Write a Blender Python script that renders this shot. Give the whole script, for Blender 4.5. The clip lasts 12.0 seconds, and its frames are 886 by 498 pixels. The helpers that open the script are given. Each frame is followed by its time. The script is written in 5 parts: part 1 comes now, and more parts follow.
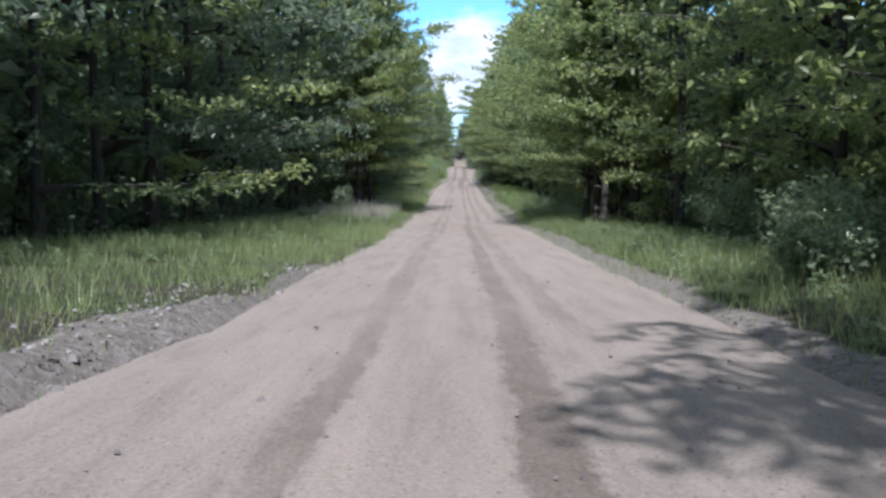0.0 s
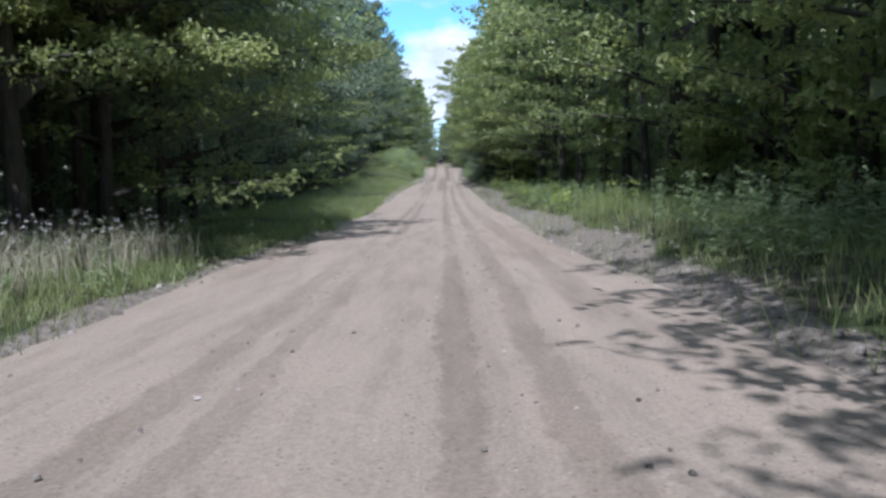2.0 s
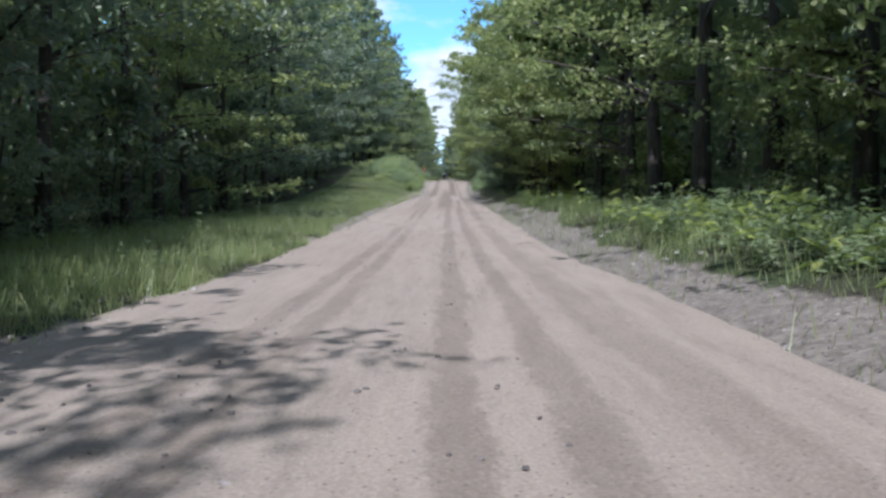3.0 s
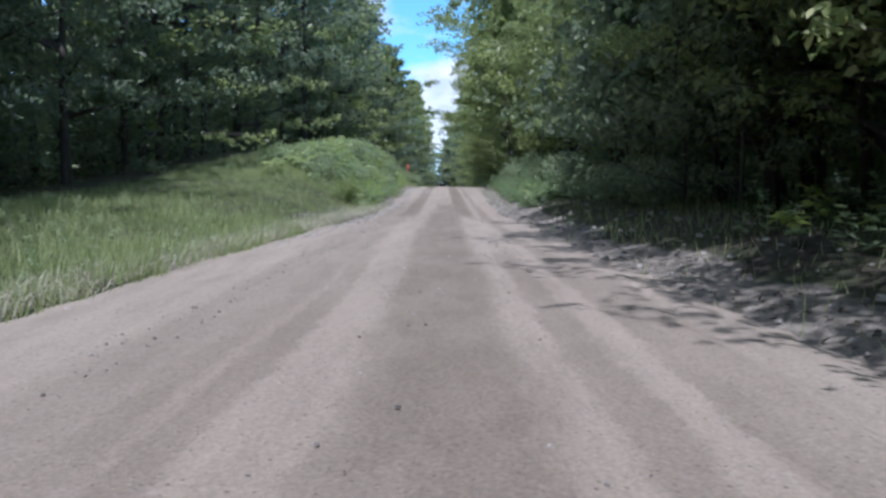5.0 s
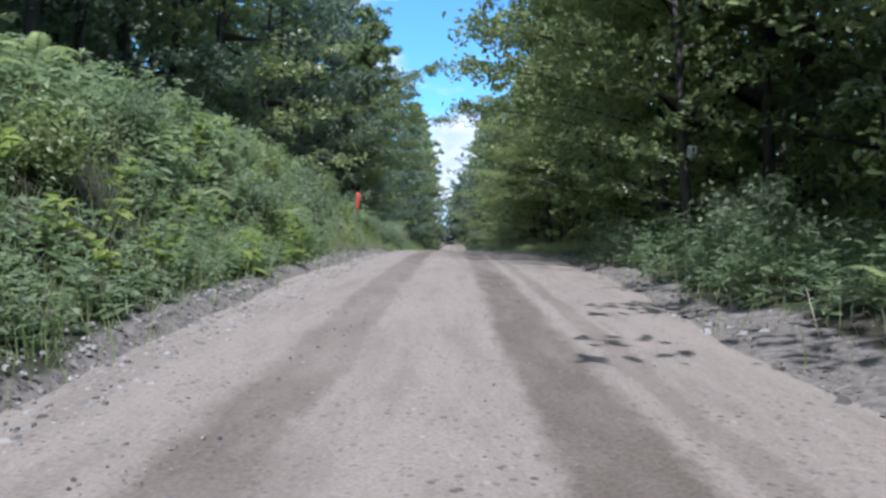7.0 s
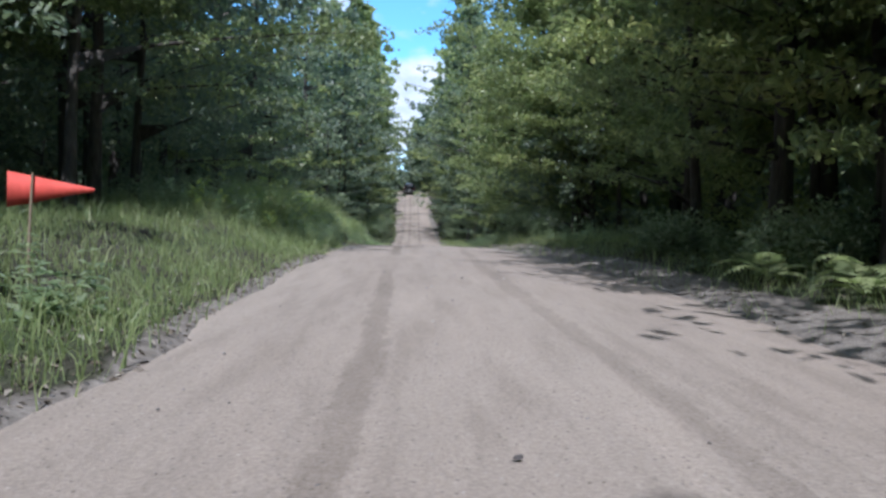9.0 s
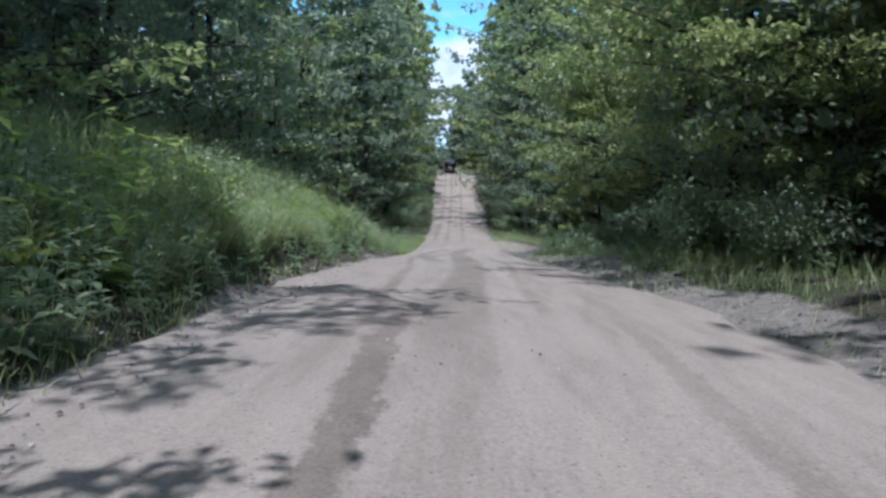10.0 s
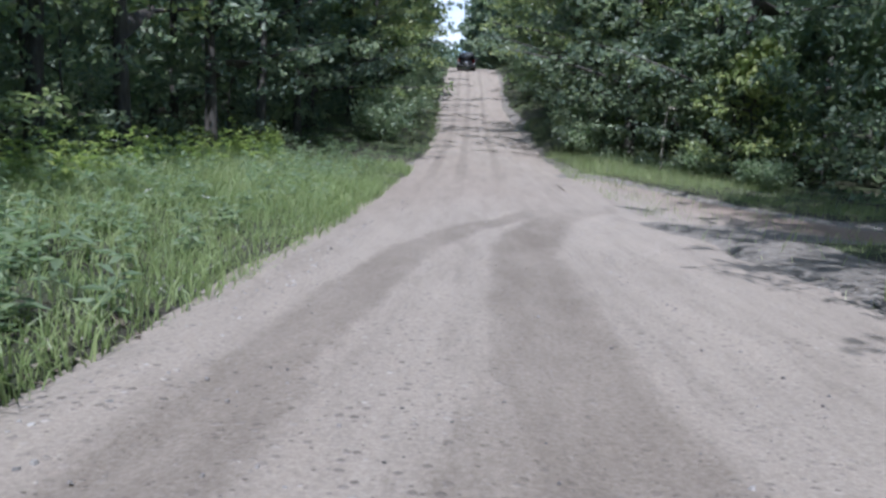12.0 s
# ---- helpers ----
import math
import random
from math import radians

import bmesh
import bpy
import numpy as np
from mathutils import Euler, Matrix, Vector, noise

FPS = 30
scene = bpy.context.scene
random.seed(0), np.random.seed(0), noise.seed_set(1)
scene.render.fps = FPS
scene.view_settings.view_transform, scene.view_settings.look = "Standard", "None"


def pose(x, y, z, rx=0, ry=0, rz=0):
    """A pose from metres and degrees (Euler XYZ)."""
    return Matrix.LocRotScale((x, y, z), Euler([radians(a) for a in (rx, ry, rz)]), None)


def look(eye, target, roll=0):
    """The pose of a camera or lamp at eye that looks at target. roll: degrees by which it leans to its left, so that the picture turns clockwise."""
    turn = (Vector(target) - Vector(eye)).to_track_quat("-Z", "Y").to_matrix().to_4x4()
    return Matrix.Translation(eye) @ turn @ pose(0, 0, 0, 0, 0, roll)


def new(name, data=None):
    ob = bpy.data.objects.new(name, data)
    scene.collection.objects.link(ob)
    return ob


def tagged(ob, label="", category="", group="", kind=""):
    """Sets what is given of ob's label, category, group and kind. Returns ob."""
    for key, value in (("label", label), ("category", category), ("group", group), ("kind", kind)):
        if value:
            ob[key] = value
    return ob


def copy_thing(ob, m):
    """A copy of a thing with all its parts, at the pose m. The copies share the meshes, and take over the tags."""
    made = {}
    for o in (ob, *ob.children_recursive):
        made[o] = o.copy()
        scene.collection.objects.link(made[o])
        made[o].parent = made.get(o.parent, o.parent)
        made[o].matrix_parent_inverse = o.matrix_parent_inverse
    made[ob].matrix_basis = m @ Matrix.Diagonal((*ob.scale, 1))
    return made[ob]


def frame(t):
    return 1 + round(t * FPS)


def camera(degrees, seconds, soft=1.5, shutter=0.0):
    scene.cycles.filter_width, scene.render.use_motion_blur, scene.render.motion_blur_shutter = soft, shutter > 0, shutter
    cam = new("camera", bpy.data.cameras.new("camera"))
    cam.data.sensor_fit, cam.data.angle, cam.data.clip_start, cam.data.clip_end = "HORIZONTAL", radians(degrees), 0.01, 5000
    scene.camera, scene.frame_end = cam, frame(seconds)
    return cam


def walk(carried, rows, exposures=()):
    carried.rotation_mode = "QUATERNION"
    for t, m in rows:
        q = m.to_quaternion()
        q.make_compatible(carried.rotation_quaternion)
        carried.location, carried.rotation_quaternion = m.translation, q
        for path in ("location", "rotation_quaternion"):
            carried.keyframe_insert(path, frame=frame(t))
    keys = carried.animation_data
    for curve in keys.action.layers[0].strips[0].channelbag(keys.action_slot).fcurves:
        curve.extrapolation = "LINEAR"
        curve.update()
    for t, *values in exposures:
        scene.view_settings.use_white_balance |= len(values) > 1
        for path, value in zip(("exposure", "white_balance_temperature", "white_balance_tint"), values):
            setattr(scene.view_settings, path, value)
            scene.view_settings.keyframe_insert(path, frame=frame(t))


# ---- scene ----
cam = camera(62.0, 12.0, soft=2.8)
PATH = [
    (0.0, pose(-0.20, 6.04, 0.61, 85.47, -0.80, 1.22)),
    (0.5, pose(-0.27, 14.55, 0.31, 83.44, -1.87, 1.18)),
    (1.0, pose(-0.18, 23.31, 0.11, 84.97, -0.50, 0.09)),
    (1.5, pose(-0.05, 32.33, -0.00, 86.50, -0.59, -0.11)),
    (2.0, pose(0.25, 41.48, -0.01, 86.27, 1.29, 0.10)),
    (2.5, pose(0.26, 51.01, 0.03, 86.93, 0.94, 0.34)),
    (3.0, pose(0.28, 60.86, 0.26, 87.63, 0.88, 0.39)),
    (3.5, pose(0.21, 70.91, 0.47, 88.38, 0.69, -0.12)),
    (5.5, pose(0.15, 110.62, 2.36, 88.74, 0.19, 0.12)),
    (6.0, pose(0.15, 120.38, 3.04, 89.68, 0.10, -0.38)),
    (6.5, pose(0.07, 130.01, 3.73, 91.03, -1.04, 0.94)),
    (7.0, pose(0.04, 139.36, 4.54, 92.58, -1.41, 0.63)),
    (9.0, pose(-0.07, 176.10, 7.09, 88.49, -1.44, -2.56)),
    (9.5, pose(0.02, 184.96, 7.34, 88.00, -0.79, 0.75)),
    (10.0, pose(0.04, 193.55, 7.50, 86.97, -2.06, 0.68)),
    (10.5, pose(-0.04, 201.70, 7.47, 85.67, -0.99, 1.12)),
    (11.0, pose(-0.32, 209.14, 7.27, 84.20, 0.71, 1.94)),
    (11.5, pose(-0.67, 215.87, 7.04, 82.08, 0.36, 3.08)),
    (12.0, pose(-0.22, 222.15, 6.66, 80.84, -3.18, 1.62)),
]
walk(cam, PATH, [(t, e + 0.1, 5800 if t < 5 else 5570 if t < 8 else 5660 if t < 10 else 5470, 15 if t < 8 else 14 if t < 10 else 13) for t, e in ((0.0, 0.5), (0.5, 0.58), (1.0, 0.5), (2.0, 0.42), (3.5, 0.44), (5.5, 0.36), (6.0, 0.64), (6.5, 0.42), (9.0, 0.4), (10.0, 0.4), (10.5, 0.48), (11.0, 0.64), (11.5, 0.68), (12.0, 0.54))])

# ---- line of the road: stations along it, height, left and right edge ----
STATION = np.array([-60, -4, 4, 12, 20, 28, 36, 44, 52, 60, 68, 76, 84, 92, 100, 108, 116, 124, 132, 140, 148, 156, 164, 172, 180, 188, 196, 204, 212, 220, 228, 236, 244, 252, 260, 268, 276, 284, 292, 302, 314, 340, 420, 600, 900])
HEIGHT = np.array([1.50, 0.00, -0.34, -0.64, -0.83, -0.96, -1.01, -1.04, -0.94, -0.80, -0.62, -0.41, -0.10, 0.27, 0.71, 1.21, 1.74, 2.24, 2.87, 3.55, 4.25, 4.91, 5.47, 5.91, 6.20, 6.42, 6.49, 6.42, 6.16, 5.77, 5.47, 5.37, 5.49, 5.86, 6.47, 7.30, 8.38, 9.70, 11.25, 13.15, 13.80, 13.90, 12.50, 9.00, 6.00])
EDGE_L = np.array([-2.76, -2.76, -2.61, -2.54, -2.62, -2.65, -2.76, -2.82, -2.89, -2.92, -3.02, -3.15, -3.31, -3.33, -3.23, -3.02, -2.65, -2.20, -2.11, -2.24, -2.43, -2.50, -2.36, -2.09, -1.85, -1.91, -2.05, -2.22, -2.20, -2.02, -1.86, -1.82, -1.74, -1.65, -1.67, -1.86, -2.09, -2.26, -2.27, -2.30, -2.40, -2.60, -2.80, -2.80, -2.80])
EDGE_R = np.array([2.30, 2.30, 2.30, 2.42, 2.64, 2.80, 2.76, 2.59, 2.47, 2.46, 2.55, 2.54, 2.56, 2.55, 2.48, 2.33, 2.13, 1.99, 2.08, 2.30, 2.63, 2.93, 3.16, 3.27, 3.26, 3.17, 3.02, 2.91, 2.89, 2.98, 3.05, 3.05, 3.00, 2.89, 2.73, 2.59, 2.56, 2.67, 2.78, 2.60, 2.60, 2.60, 2.80, 2.80, 2.80])

# ---- world, sun ----
SUN_EL, SUN_AZ = radians(53), radians(182)      # azimuth from north (+y) clockwise
to_sun = Vector((math.sin(SUN_AZ) * math.cos(SUN_EL), math.cos(SUN_AZ) * math.cos(SUN_EL), math.sin(SUN_EL)))
sun = new("sun", bpy.data.lights.new("sun", "SUN"))
sun.data.energy, sun.data.angle, sun.data.color = 4.6, radians(0.6), (1.0, 0.955, 0.90)
sun.matrix_world = look(to_sun * 100, (0, 0, 0))


def node(nt, kind, values=()):
    n = nt.nodes.new(kind)
    for key, value in dict(values).items():
        n.inputs[key].default_value = value
    return n


def ramp(nt, fac, stops, interpolation="LINEAR"):
    n = nt.nodes.new("ShaderNodeValToRGB")
    n.color_ramp.interpolation = interpolation
    el = n.color_ramp.elements
    while len(el) < len(stops):
        el.new(0.5)
    for e, (pos, col) in zip(el, stops):
        e.position = pos
        e.color = (*col, 1) if len(col) == 3 else col
    nt.links.new(fac, n.inputs["Fac"])
    return n.outputs["Color"]


def mixed(nt, fac, a, b, blend="MIX"):
    n = nt.nodes.new("ShaderNodeMix")
    n.data_type, n.blend_type = "RGBA", blend
    for sock, value in ((n.inputs[0], fac), (n.inputs[6], a), (n.inputs[7], b)):
        if isinstance(value, (int, float)):
            sock.default_value = value
        elif isinstance(value, tuple):
            sock.default_value = (*value, 1)
        else:
            nt.links.new(value, sock)
    return n.outputs[2]


def maths(nt, op, a, b=0.0, c=0.0, clamp=False):
    n = nt.nodes.new("ShaderNodeMath")
    n.operation, n.use_clamp = op, clamp
    for sock, value in zip(n.inputs, (a, b, c)):
        if isinstance(value, (int, float)):
            sock.default_value = value
        else:
            nt.links.new(value, sock)
    return n.outputs[0]


def grain(nt, coord, scale, detail=4.0, rough=0.6, stretch=None):
    if stretch:
        m = node(nt, "ShaderNodeMapping", {"Scale": stretch})
        nt.links.new(coord, m.inputs["Vector"])
        coord = m.outputs[0]
    n = node(nt, "ShaderNodeTexNoise", {"Scale": scale, "Detail": detail, "Roughness": rough})
    nt.links.new(coord, n.inputs["Vector"])
    return n.outputs["Fac"]


world = bpy.data.worlds.new("sky")
scene.world = world
world.use_nodes = True
wt = world.node_tree
wt.nodes.clear()
sky = wt.nodes.new("ShaderNodeTexSky")
sky.sky_type, sky.sun_disc = "NISHITA", False
sky.sun_elevation, sky.sun_rotation = SUN_EL, SUN_AZ
sky.altitude, sky.air_density, sky.dust_density, sky.ozone_density = 300.0, 1.0, 0.4, 2.2
coords = wt.nodes.new("ShaderNodeTexCoord").outputs["Generated"]
puffs = grain(wt, coords, 4.2, 7.0, 0.55, (1.0, 1.0, 2.4))
height = node(wt, "ShaderNodeSeparateXYZ")
wt.links.new(coords, height.inputs[0])
# top two stops: unseen cloud cover overhead, added to brighten the shade
low = ramp(wt, height.outputs["Z"], [(0.0, (0.30, 0.30, 0.30)), (0.07, (0.42, 0.42, 0.42)), (0.17, (0.46, 0.46, 0.46)), (0.23, (0.03, 0.03, 0.03)), (0.40, (0.14, 0.14, 0.14)), (0.55, (0.36, 0.36, 0.36))])
cover = ramp(wt, maths(wt, "ADD", maths(wt, "MULTIPLY", puffs, 1.0), maths(wt, "MULTIPLY", low, 0.55)), [(0.58, (0, 0, 0)), (0.70, (1, 1, 1))])
billow = grain(wt, coords, 14.0, 6.0, 0.6, (1.0, 1.0, 2.2))
cloud_white = ramp(wt, billow, [(0.34, (3.3, 3.95, 4.8)), (0.62, (5.3, 5.6, 6.0))])
sky_tint = mixed(wt, 1.0, sky.outputs[0], (0.74, 1.2, 1.36), "MULTIPLY")
back = node(wt, "ShaderNodeBackground", {"Strength": 0.15})
wt.links.new(mixed(wt, cover, sky_tint, cloud_white), back.inputs["Color"])
wt.links.new(back.outputs[0], node(wt, "ShaderNodeOutputWorld").inputs["Surface"])

# ---- materials ----


def surface(name, rough=0.8, metal=0.0, specular=0.5):
    m = bpy.data.materials.new(name)
    m.use_nodes = True
    nt = m.node_tree
    bsdf = nt.nodes["Principled BSDF"]
    bsdf.inputs["Roughness"].default_value, bsdf.inputs["Metallic"].default_value = rough, metal
    bsdf.inputs["Specular IOR Level"].default_value = specular
    return m, nt, bsdf


def bumped(nt, bsdf, height, strength=0.4, distance=0.02):
    b = node(nt, "ShaderNodeBump", {"Strength": strength, "Distance": distance})
    nt.links.new(height, b.inputs["Height"])
    nt.links.new(b.outputs[0], bsdf.inputs["Normal"])


def plain(name, colour, rough=0.6, metal=0.0, wear=0.12):
    m, nt, bsdf = surface(name, rough, metal)
    pos = nt.nodes.new("ShaderNodeNewGeometry").outputs["Position"]
    n = grain(nt, pos, 9.0)
    dark = tuple(c * (1 - wear) for c in colour)
    light = tuple(min(1, c * (1 + wear)) for c in colour)
    nt.links.new(ramp(nt, n, [(0.3, dark), (0.7, light)]), bsdf.inputs["Base Color"])
    return m


def leafy(name, stops, glow=0.45, rough=0.36, spread=0.5):
    """Thin foliage: a colour for each leaf, light through it from behind."""
    m, nt, bsdf = surface(name, rough, 0.0, 0.5)
    geo = nt.nodes.new("ShaderNodeNewGeometry")
    info = nt.nodes.new("ShaderNodeObjectInfo")
    patch = grain(nt, geo.outputs["Position"], 0.8, 3.0)
    f = maths(nt, "ADD", maths(nt, "MULTIPLY", geo.outputs["Random Per Island"], 0.42),
              maths(nt, "MULTIPLY", info.outputs["Random"], 0.26))
    f = maths(nt, "ADD", f, maths(nt, "MULTIPLY", patch, spread))
    colour = ramp(nt, f, stops)
    nt.links.new(colour, bsdf.inputs["Base Color"])
    thin = nt.nodes.new("ShaderNodeBsdfTranslucent")
    nt.links.new(mixed(nt, 1.0, colour, (1.5, 1.62, 1.3), "MULTIPLY"), thin.inputs["Color"])
    mix = node(nt, "ShaderNodeMixShader", {"Fac": glow})
    nt.links.new(bsdf.outputs[0], mix.inputs[1])
    nt.links.new(thin.outputs[0], mix.inputs[2])
    nt.links.new(mix.outputs[0], nt.nodes["Material Output"].inputs["Surface"])
    return m


LEAF = leafy("leaf", [(0.1, (0.099, 0.126, 0.074)), (0.42, (0.166, 0.207, 0.103)), (0.68, (0.256, 0.299, 0.136)), (0.92, (0.395, 0.413, 0.178))], 0.5)
LEAF_BRIGHT = leafy("leaf_bright", [(0.1, (0.125, 0.158, 0.081)), (0.5, (0.208, 0.245, 0.115)), (0.95, (0.385, 0.398, 0.161))], 0.55)
# LEAF again, with woodland shade put into a darker, bluer colour
LEAF_SHADED = leafy("leaf_shaded", [(0.1, (0.079, 0.110, 0.094)), (0.5, (0.127, 0.167, 0.129)), (0.95, (0.260, 0.301, 0.182))], 0.5, 0.42)
GRASS = leafy("grass_blades", [(0.1, (0.120, 0.164, 0.070)), (0.45, (0.186, 0.238, 0.102)), (0.75, (0.262, 0.308, 0.142)), (0.95, (0.38, 0.385, 0.24))], 0.45, 0.45)
STRAW = leafy("dry_grass", [(0.1, (0.22, 0.21, 0.16)), (0.5, (0.36, 0.34, 0.28)), (0.95, (0.50, 0.47, 0.41))], 0.4, 0.6)
BROAD = leafy("broad_leaves", [(0.1, (0.12, 0.17, 0.055)), (0.5, (0.21, 0.27, 0.085)), (0.95, (0.40, 0.43, 0.15))], 0.5, 0.3)
WEED = leafy("weed_leaves", [(0.1, (0.108, 0.149, 0.094)), (0.5, (0.181, 0.233, 0.143)), (0.95, (0.343, 0.383, 0.265))], 0.5)
SILVER = leafy("silver_leaves", [(0.1, (0.11, 0.14, 0.09)), (0.6, (0.20, 0.24, 0.16)), (0.95, (0.30, 0.33, 0.22))], 0.3)
PETAL = plain("white_petals", (0.50, 0.48, 0.50), 0.7)

BARK, nt, bsdf = surface("bark", 0.9)
pos = nt.nodes.new("ShaderNodeTexCoord").outputs["Object"]
ridge = grain(nt, pos, 5.0, 6.0, 0.65, (3.0, 3.0, 0.6))
lichen = grain(nt, pos, 1.3, 3.0)
bark_col = ramp(nt, ridge, [(0.3, (0.024, 0.021, 0.019)), (0.6, (0.070, 0.063, 0.056)), (0.8, (0.13, 0.12, 0.108))])
nt.links.new(mixed(nt, ramp(nt, lichen, [(0.55, (0, 0, 0)), (0.75, (0.5, 0.5, 0.5))]), bark_col, (0.13, 0.14, 0.115)), bsdf.inputs["Base Color"])
bumped(nt, bsdf, ridge, 0.6, 0.03)

ROAD, nt, bsdf = surface("packed_gravel", 0.93, 0.0, 0.25)
geo = nt.nodes.new("ShaderNodeNewGeometry")
pos = geo.outputs["Position"]
xyz = node(nt, "ShaderNodeSeparateXYZ")
nt.links.new(pos, xyz.inputs[0])
wander = maths(nt, "MULTIPLY", maths(nt, "SUBTRACT", grain(nt, pos, 0.02, 2.0, 0.4, (0.0, 1.0, 0.0)), 0.5), 0.9)
ragged = maths(nt, "MULTIPLY", maths(nt, "SUBTRACT", grain(nt, pos, 1.3, 4.0, 0.6, (1.0, 0.3, 1.0)), 0.5), 0.30)
crumbs = maths(nt, "MULTIPLY", maths(nt, "SUBTRACT", grain(nt, pos, 9.0, 6.0, 0.75, (1.0, 0.5, 1.0)), 0.5), 0.30)
lateral = maths(nt, "ADD", maths(nt, "ADD", maths(nt, "ADD", xyz.outputs["X"], wander), ragged), crumbs)
base = ramp(nt, grain(nt, pos, 0.9, 5.0, 0.6, (1.0, 0.12, 1.0)), [(0.3, (0.218, 0.185, 0.159)), (0.7, (0.289, 0.248, 0.214))])
fine = grain(nt, pos, 42.0, 7.0, 0.75)
base = mixed(nt, 0.65, base, ramp(nt, fine, [(0.25, (0.130, 0.108, 0.091)), (0.5, (0.256, 0.219, 0.188)), (0.8, (0.416, 0.364, 0.317))]))
mottle = ramp(nt, grain(nt, pos, 3.4, 6.0, 0.7, (1.0, 0.14, 1.0)), [(0.36, (0.84, 0.83, 0.82)), (0.5, (1, 1, 1)), (0.66, (1.12, 1.11, 1.10))])
base = mixed(nt, 0.9, base, mottle, "MULTIPLY")
reach = maths(nt, "DIVIDE", xyz.outputs["Y"], 300.0)
tracks = None
# course of each track (places along the road and across it), half width, weight
for course, width, weight in (
        (((-30, -1.0), (11.5, -1.0), (14, -1.05)), 0.15, 1.0), (((-30, 0.16), (11.5, 0.16), (15, 0.2)), 0.18, 1.0), (((12, -1.05), (40, -1.2)), 0.22, 0.35), (((12, 0.25), (44, 0.25)), 0.2, 0.55),
        (((10, 0.75), (44, 0.7)), 0.22, 0.3), (((38, 0.30), (60, 0.33)), 0.16, 0.65), (((55, 0.32), (70, 0.36), (112, 0.3)), 0.17, 0.55), (((40, 0.85), (64, 0.92)), 0.16, 0.5), (((58, 0.9), (70, 0.95), (112, 0.85)), 0.17, 0.5),
        (((38, -1.26), (70, -1.24), (112, -1.2)), 0.16, 0.5), (((30, -0.84), (64, -0.82)), 0.14, 0.45), (((58, -0.82), (70, -0.82), (112, -0.9)), 0.16, 0.5), (((46, 1.62), (112, 1.55)), 0.24, 0.4),
        (((100, 0.05), (113, 0.05), (132, 0.3)), 0.55, 0.75), (((100, -1.5), (132, -1.3)), 0.6, 0.35), (((100, 1.35), (168, 1.3)), 0.14, 0.5), (((121, -0.95), (170, -0.9)), 0.34, 0.95), (((121, 0.75), (170, 0.72)), 0.36, 0.95),
        (((170, -0.4), (180, -0.32), (189, -0.3)), 0.12, 0.5), (((164, 1.3), (180, 1.28), (187, 1.22), (197, 1.5), (206, 1.9)), 0.13, 0.45), (((191, -0.3), (196, -0.34), (199, -0.45), (203, -0.3)), 0.15, 0.85),
        (((197, 0.05), (204, 0.18), (209, 0.35), (213, 0.35)), 0.42, 0.8), (((198, -0.7), (206, -0.82), (211, -1.0), (217, -1.25), (221, -1.25)), 0.11, 0.65),
        (((219, -1.2), (224, -1.12), (226, -1.0), (228, -0.83), (230, -0.5), (231.7, 0.06), (234, 1.04), (236, 2.3)), 0.3, 0.62), (((200, 1.0), (206, 1.05), (211, 1.3), (216, 1.5), (225, 1.56)), 0.11, 0.6),
        (((210, -0.3), (214, -0.55), (218, -0.88), (221, -0.8), (223, -0.35), (224.5, 0.1), (227, 0.3)), 0.32, 0.65), (((209, 0.3), (214, 0.42), (221, 0.42), (226, 0.33), (230, 0.55), (233, 1.2), (236, 2.6)), 0.46, 0.8),
        (((240, -0.2), (420, -0.2)), 0.2, 0.5), (((240, 0.9), (420, 0.9)), 0.18, 0.45), (((240, -1.0), (420, -1.0)), 0.2, 0.4)):
    reach_y = [min(1.0, max(0.0, y / 300)) for y, x in course]
    line = ramp(nt, reach, [(y, ((x + 3) / 6,) * 3) for y, (_, x) in zip(reach_y, course)])
    aside = maths(nt, "ABSOLUTE", maths(nt, "SUBTRACT", lateral, maths(nt, "MULTIPLY_ADD", line, 6.0, -3.0)))
    t = maths(nt, "SUBTRACT", 1.0, maths(nt, "DIVIDE", aside, width), 0.0, True)
    first, last = course[0][0], course[-1][0]
    ends = [(max(0.0, first / 300), (0.0 if first > 0 else 1.0,) * 3), (max(0.001, (first + 3) / 300), (1, 1, 1)), (min(0.999, (last - 3) / 300), (1, 1, 1)), (min(1.0, last / 300), (0.0 if last < 300 else 1.0,) * 3)]
    shown = ramp(nt, maths(nt, "ADD", reach, maths(nt, "MULTIPLY", ragged, 0.02)), ends)
    t = maths(nt, "MULTIPLY", maths(nt, "MULTIPLY", ramp(nt, t, [(0.0, (0, 0, 0)), (0.45, (1, 1, 1))], "EASE"), shown), weight)
    tracks = t if tracks is None else maths(nt, "MAXIMUM", tracks, t)
broken = ramp(nt, grain(nt, pos, 0.33, 5.0, 0.6, (1.0, 0.3, 1.0)), [(0.30, (0.35, 0.35, 0.35)), (0.5, (1, 1, 1))])
broken = mixed(nt, 0.5, broken, ramp(nt, grain(nt, pos, 2.2, 6.0, 0.7, (1.0, 0.4, 1.0)), [(0.38, (0.25, 0.25, 0.25)), (0.62, (1, 1, 1))]), "MULTIPLY")
damp = maths(nt, "MULTIPLY", maths(nt, "MULTIPLY", tracks, broken), 1.0)
churned = ramp(nt, grain(nt, pos, 0.16, 3.0, 0.5, (1.0, 0.3, 1.0)), [(0.50, (0, 0, 0)), (0.68, (0.45, 0.45, 0.45))])
base = mixed(nt, churned, base, ramp(nt, fine, [(0.3, (0.148, 0.113, 0.090)), (0.7, (0.245, 0.194, 0.160))]))
specks = node(nt, "ShaderNodeTexVoronoi", {"Scale": 24.0, "Randomness": 1.0})
nt.links.new(pos, specks.inputs["Vector"])
